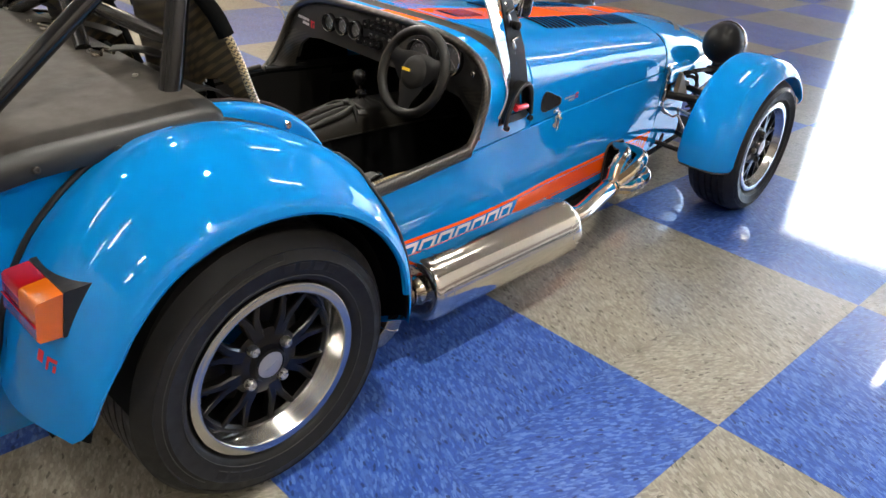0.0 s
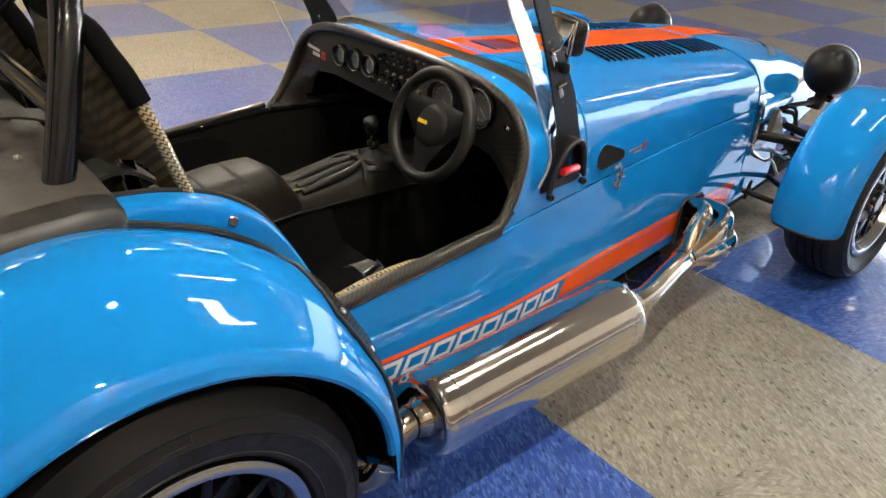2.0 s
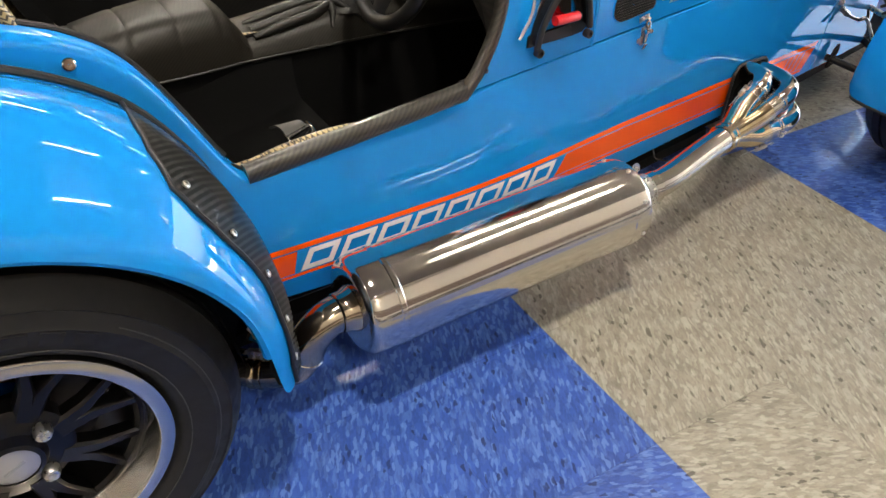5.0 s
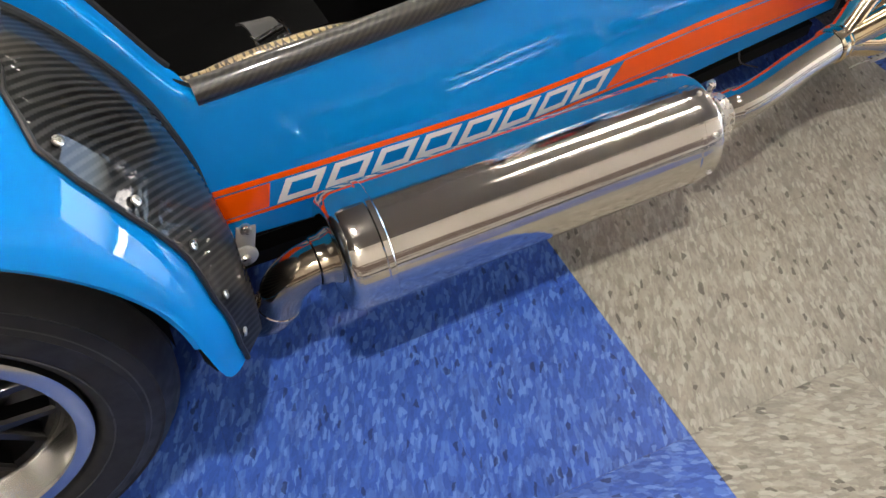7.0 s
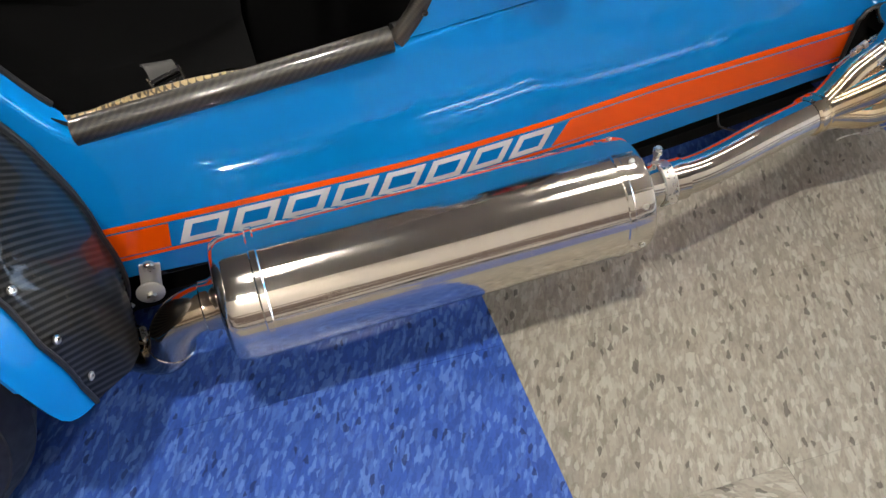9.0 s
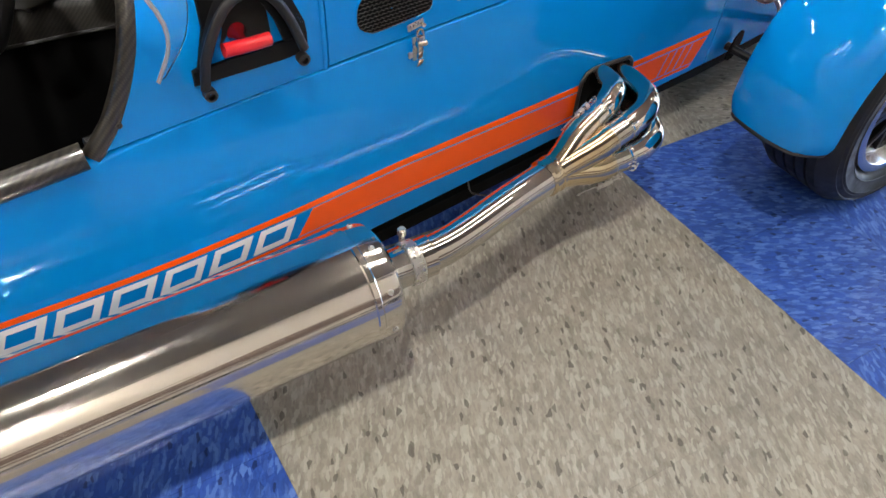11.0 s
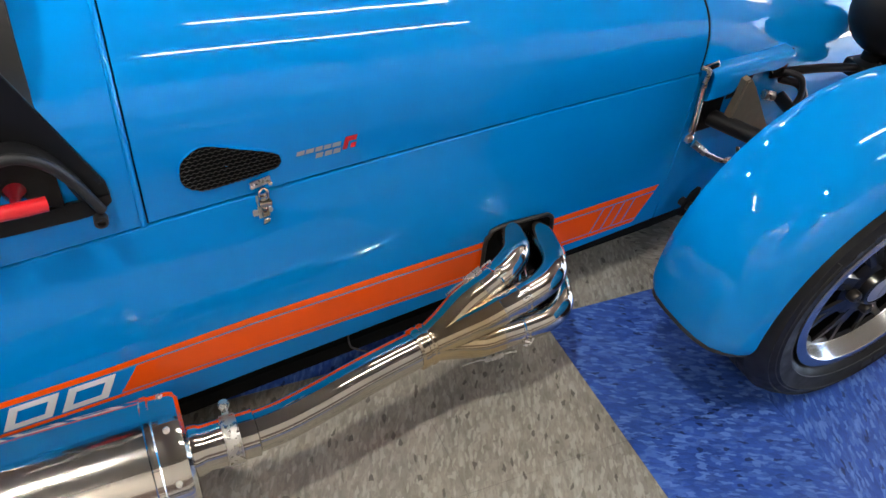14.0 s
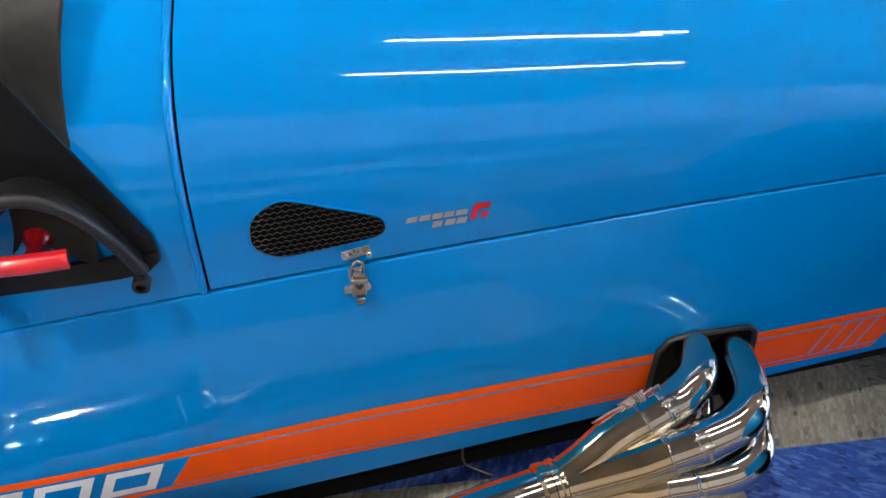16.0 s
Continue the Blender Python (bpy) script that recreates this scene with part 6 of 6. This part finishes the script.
# ---------------------------------------------------------------- repeater hood on the stanchion
for s in (-1, 1):
    arch = [(0.986, 0.530), (0.992, 0.568), (1.010, 0.612), (1.032, 0.640), (1.060, 0.646), (1.087, 0.628), (1.110, 0.590), (1.130, 0.538)]
    pts = smooth_path([(x, 0, z) for x, z in arch], 4)
    yy = lambda x, d: s * (hb(x) - 0.006 + d)
    hood = loft([[(p.x - 0.020 * (1 - k) * 0, yy(p.x, 0.006 + (0.024 + 0.016 * math.sin(math.pi * min(1, max(0, (p.x - 0.986) / 0.144)))) * k), p.z + 0.004 * math.sin(math.pi * k)) for k in np.linspace(0, 1, 6)] for p in pts])
    part("repeater_hood", thick(hood, 0.003), BLACK, car, "black hood over a side repeater")
    part("stanchion_foot", plate([(0.978, 0.527), (1.10, 0.521), (1.128, 0.522), (1.143, 0.535), (1.143, 0.5475), (0.978, 0.5475)], 0.006, Matrix(((1, 0, 0, 0), (0.130, 0, -1, -0.606), (0, 1, 0, 0), (0, 0, 0, 1))) if s < 0 else Matrix(((1, 0, 0, 0), (-0.130, 0, 1, 0.606), (0, 1, 0, 0), (0, 0, 0, 1))), 0.001), BLACK, car)
    part("repeater_base", lathe([(0.013, 0.0), (0.013, 0.010), (0.006, 0.020), (0.006, 0.036), (0.001, 0.037)], Matrix.Translation((1.046, yy(1.046, 0.0), 0.578)) @ (AX_Y if s < 0 else Euler((radians(-90), 0, 0)).to_matrix().to_4x4()), 20), RED_LENS, car)
    part("hood_edge", tube([(p.x, yy(p.x, 0.030 + 0.016 * math.sin(math.pi * min(1, max(0, (p.x - 0.986) / 0.144)))), p.z) for p in pts], 0.0065, 10, 0), TRIM_RUBBER, car)
    part("repeater", tube([(1.015, yy(1.015, 0.040), 0.580), (1.045, yy(1.045, 0.042), 0.578), (1.077, yy(1.077, 0.040), 0.575)], 0.0092, 14, 3), RED_LENS if s > 0 else RED_PLASTIC, car, "red side repeater")
    for x, z in ((0.990, 0.523), (1.126, 0.525)):
        part("stanchion_nut", lathe([(0.0085, 0), (0.0085, 0.012), (0.005, 0.013), (0.005, 0.006), (0.001, 0.006)], Matrix.Translation((x, yy(x, 0.026), z)) @ (AX_Y if s < 0 else Euler((radians(-90), 0, 0)).to_matrix().to_4x4()), 14), TRIM_RUBBER, car)
    for x, z in ((1.012, 0.735), (1.028, 0.700), (0.938, 0.875), (0.950, 0.850), (0.968, 0.818)):
        part("stanchion_bolt", bolt((x, yy(x, 0.008), z), (0, s, 0), 0.006, 0.005), CHROME, car)
    for hx, hz, hl in ((1.000, 0.762, 0.034), (0.955, 0.842, 0.040)):
        part("hinge_plate", box((0.013, 0.005, hl), Matrix.Translation((hx, yy(hx, 0.012), hz)) @ Euler((0, radians(-30), 0)).to_matrix().to_4x4(), 0.002), CHROME, car, "chrome hinge plate")
        part("hinge_pin", tube([(hx - 0.016, yy(hx, 0.018), hz + 0.010), (hx + 0.008, yy(hx, 0.018), hz + 0.018)], 0.0042, 10, 0), CHROME, car)
    part("hinge", box((0.009, 0.004, 0.042), Matrix.Translation((1.018, yy(1.018, 0.010), 0.718)) @ Euler((0, radians(-28), 0)).to_matrix().to_4x4(), 0.001), CHROME, car)

# door mirror
mir = new("door_mirror")
mir.parent = car
mm = Matrix.Translation((1.050, -0.435, 0.868)) @ Euler((0, radians(6), radians(-14))).to_matrix().to_4x4()
part("housing", box((0.046, 0.118, 0.080), mm, 0.020, None, 4), GLOSS_BLACK, mir, "black mirror housing")
part("mirror_glass", box((0.003, 0.098, 0.062), mm @ Matrix.Translation((-0.0235, 0, 0)), 0.001), MIRROR, mir, "mirror glass")
part("rim", box((0.006, 0.112, 0.075), mm @ Matrix.Translation((-0.0195, 0, 0)), 0.0028), CHROME, mir)
part("arm", tube([(1.048, -0.440, 0.835), (1.030, -0.462, 0.822), (0.995, -0.490, 0.817)], 0.0055, 10, 4), BLACK, mir)
part("pivot", lathe([(0.012, 0), (0.012, 0.014), (0.004, 0.018), (0.001, 0.018)], Matrix.Translation((0.988, -0.488, 0.815)) @ AX_Y, 16), BLACK, mir)

# ---------------------------------------------------------------- rear lamps on the wings
for s in (-1, 1):
    tl = new("tail_lamp")
    tl.parent = car
    part("backing", loft([[(x0, y * s, z0) for x0, z0 in ((-0.300, 0.592), (-0.354, 0.590), (-0.366, 0.512), (-0.330, 0.512))] for y in (0.594, 0.728)], True, True), TRIM_RUBBER, tl, "black lamp backing")
    for nm, ya, yb, mt, tx in (("turn_lens", 0.664, 0.727, AMBER_LENS, "amber lens"), ("stop_lens", 0.595, 0.6625, RED_LENS, "red lens")):
        lens = [[(x0, y * s, z0) for x0, z0 in ((-0.355, 0.588), (-0.392, 0.584), (-0.398, 0.580), (-0.404, 0.521), (-0.400, 0.515), (-0.367, 0.513))] for y in (ya, ya + 0.004, yb - 0.004, yb)]
        part(nm, loft(lens, True, True), mt, tl, tx, 60)
    part("lens_rib", box((0.003, 0.135, 0.003), Matrix.Translation((-0.404, 0.664 * s, 0.548))), RED_LENS, tl)
for d0, d1, sa, sb in ((154.5, 157.5, 0.60, 0.615), (154.5, 155.4, 0.60, 0.665), (155.9, 157.5, 0.645, 0.665), (154.0, 156.6, 0.53, 0.575)):
    part("wing_badge", loft([[wing_pt(d, s, 0.0012) for s in np.linspace(sa, sb, 4)] for d in np.linspace(d0, d1, 4)]), RED_PRINT, car)

# ---------------------------------------------------------------- black lining inside the scuttle and the tub
part("scuttle_lining", loft([[Vector((p.x + 0.004, p.y * 0.985, p.z - 0.008)) for p in scuttle_row(k)] for k in (0.0, 0.35, 0.7, 1.0)]), CLOTH, car)
both("tub_lining", loft([[(x, side_y(x, z) + (0.022 if x > 0.42 else 0.058), z) for z in np.linspace(0.14, z_rim(x) - (0.004 if x > 0.42 else 0.008), 6)] for x in np.linspace(0.0, 1.3, 30)]), CLOTH, car)


# ---------------------------------------------------------------- floor tiles, three by three to a square
GRID_AT = Vector((0.9205, -1.337))
ux, uy = Vector((0.3152, -0.0140)), Vector((0.0052, 0.3205))   # one tile along the hall and across it, laid a little out of square


def tile_mesh(name, material):
    bm = bmesh.new()
    ring_of = lambda h, z: [bm.verts.new((*(ux * x * h + uy * y * h), z)) for x, y in ((-1, -1), (1, -1), (1, 1), (-1, 1))]
    low, mid, top = ring_of(0.4997, -0.0034), ring_of(0.4997, -0.0004), ring_of(0.4988, 0.0)
    bm.faces.new(top)
    for r, s in ((low, mid), (mid, top)):
        for i in range(4):
            bm.faces.new((r[i], r[(i + 1) % 4], s[(i + 1) % 4], s[i]))
    me = bpy.data.meshes.new(name)
    bm.to_mesh(me)
    bm.free()
    me.materials.append(material)
    return me


tile_data = (tile_mesh("tile_grey", TILE_GREY), tile_mesh("tile_blue", TILE_BLUE))
rest = {0: ([], []), 1: ([], [])}
for i in range(-30, 44):
    for j in range(-22, 42):
        c = GRID_AT + ux * (i + 0.5) + uy * (j + 0.5)
        if not (X0 - 0.03 < c.x < X1 + 0.03 and Y0 - 0.03 < c.y < Y1 + 0.03):
            continue
        shade = (i // 3 + j // 3) % 2
        if -6 <= i < 12 and -4 <= j < 12:
            ob = new("tile", tile_data[shade])
            ob.parent = floor
            ob.matrix_basis = Matrix.Translation((c.x, c.y, 0))
        else:
            verts, faces = rest[shade]
            n = len(verts)
            verts += [(*(c + ux * a * 0.4988 + uy * b * 0.4988), z) for z in (0.0, -0.0034) for a, b in ((-1, -1), (1, -1), (1, 1), (-1, 1))]
            faces += [(n, n + 1, n + 2, n + 3)] + [(n + k, n + 4 + k, n + 4 + (k + 1) % 4, n + (k + 1) % 4) for k in range(4)]
for shade, (verts, faces) in rest.items():
    me = bpy.data.meshes.new("far_tiles")
    me.from_pydata(verts, [], faces)
    me.materials.append((TILE_GREY, TILE_BLUE)[shade])
    ob = new("far_tiles", me)
    ob.parent = floor
    ob["kind"] = "stuff"
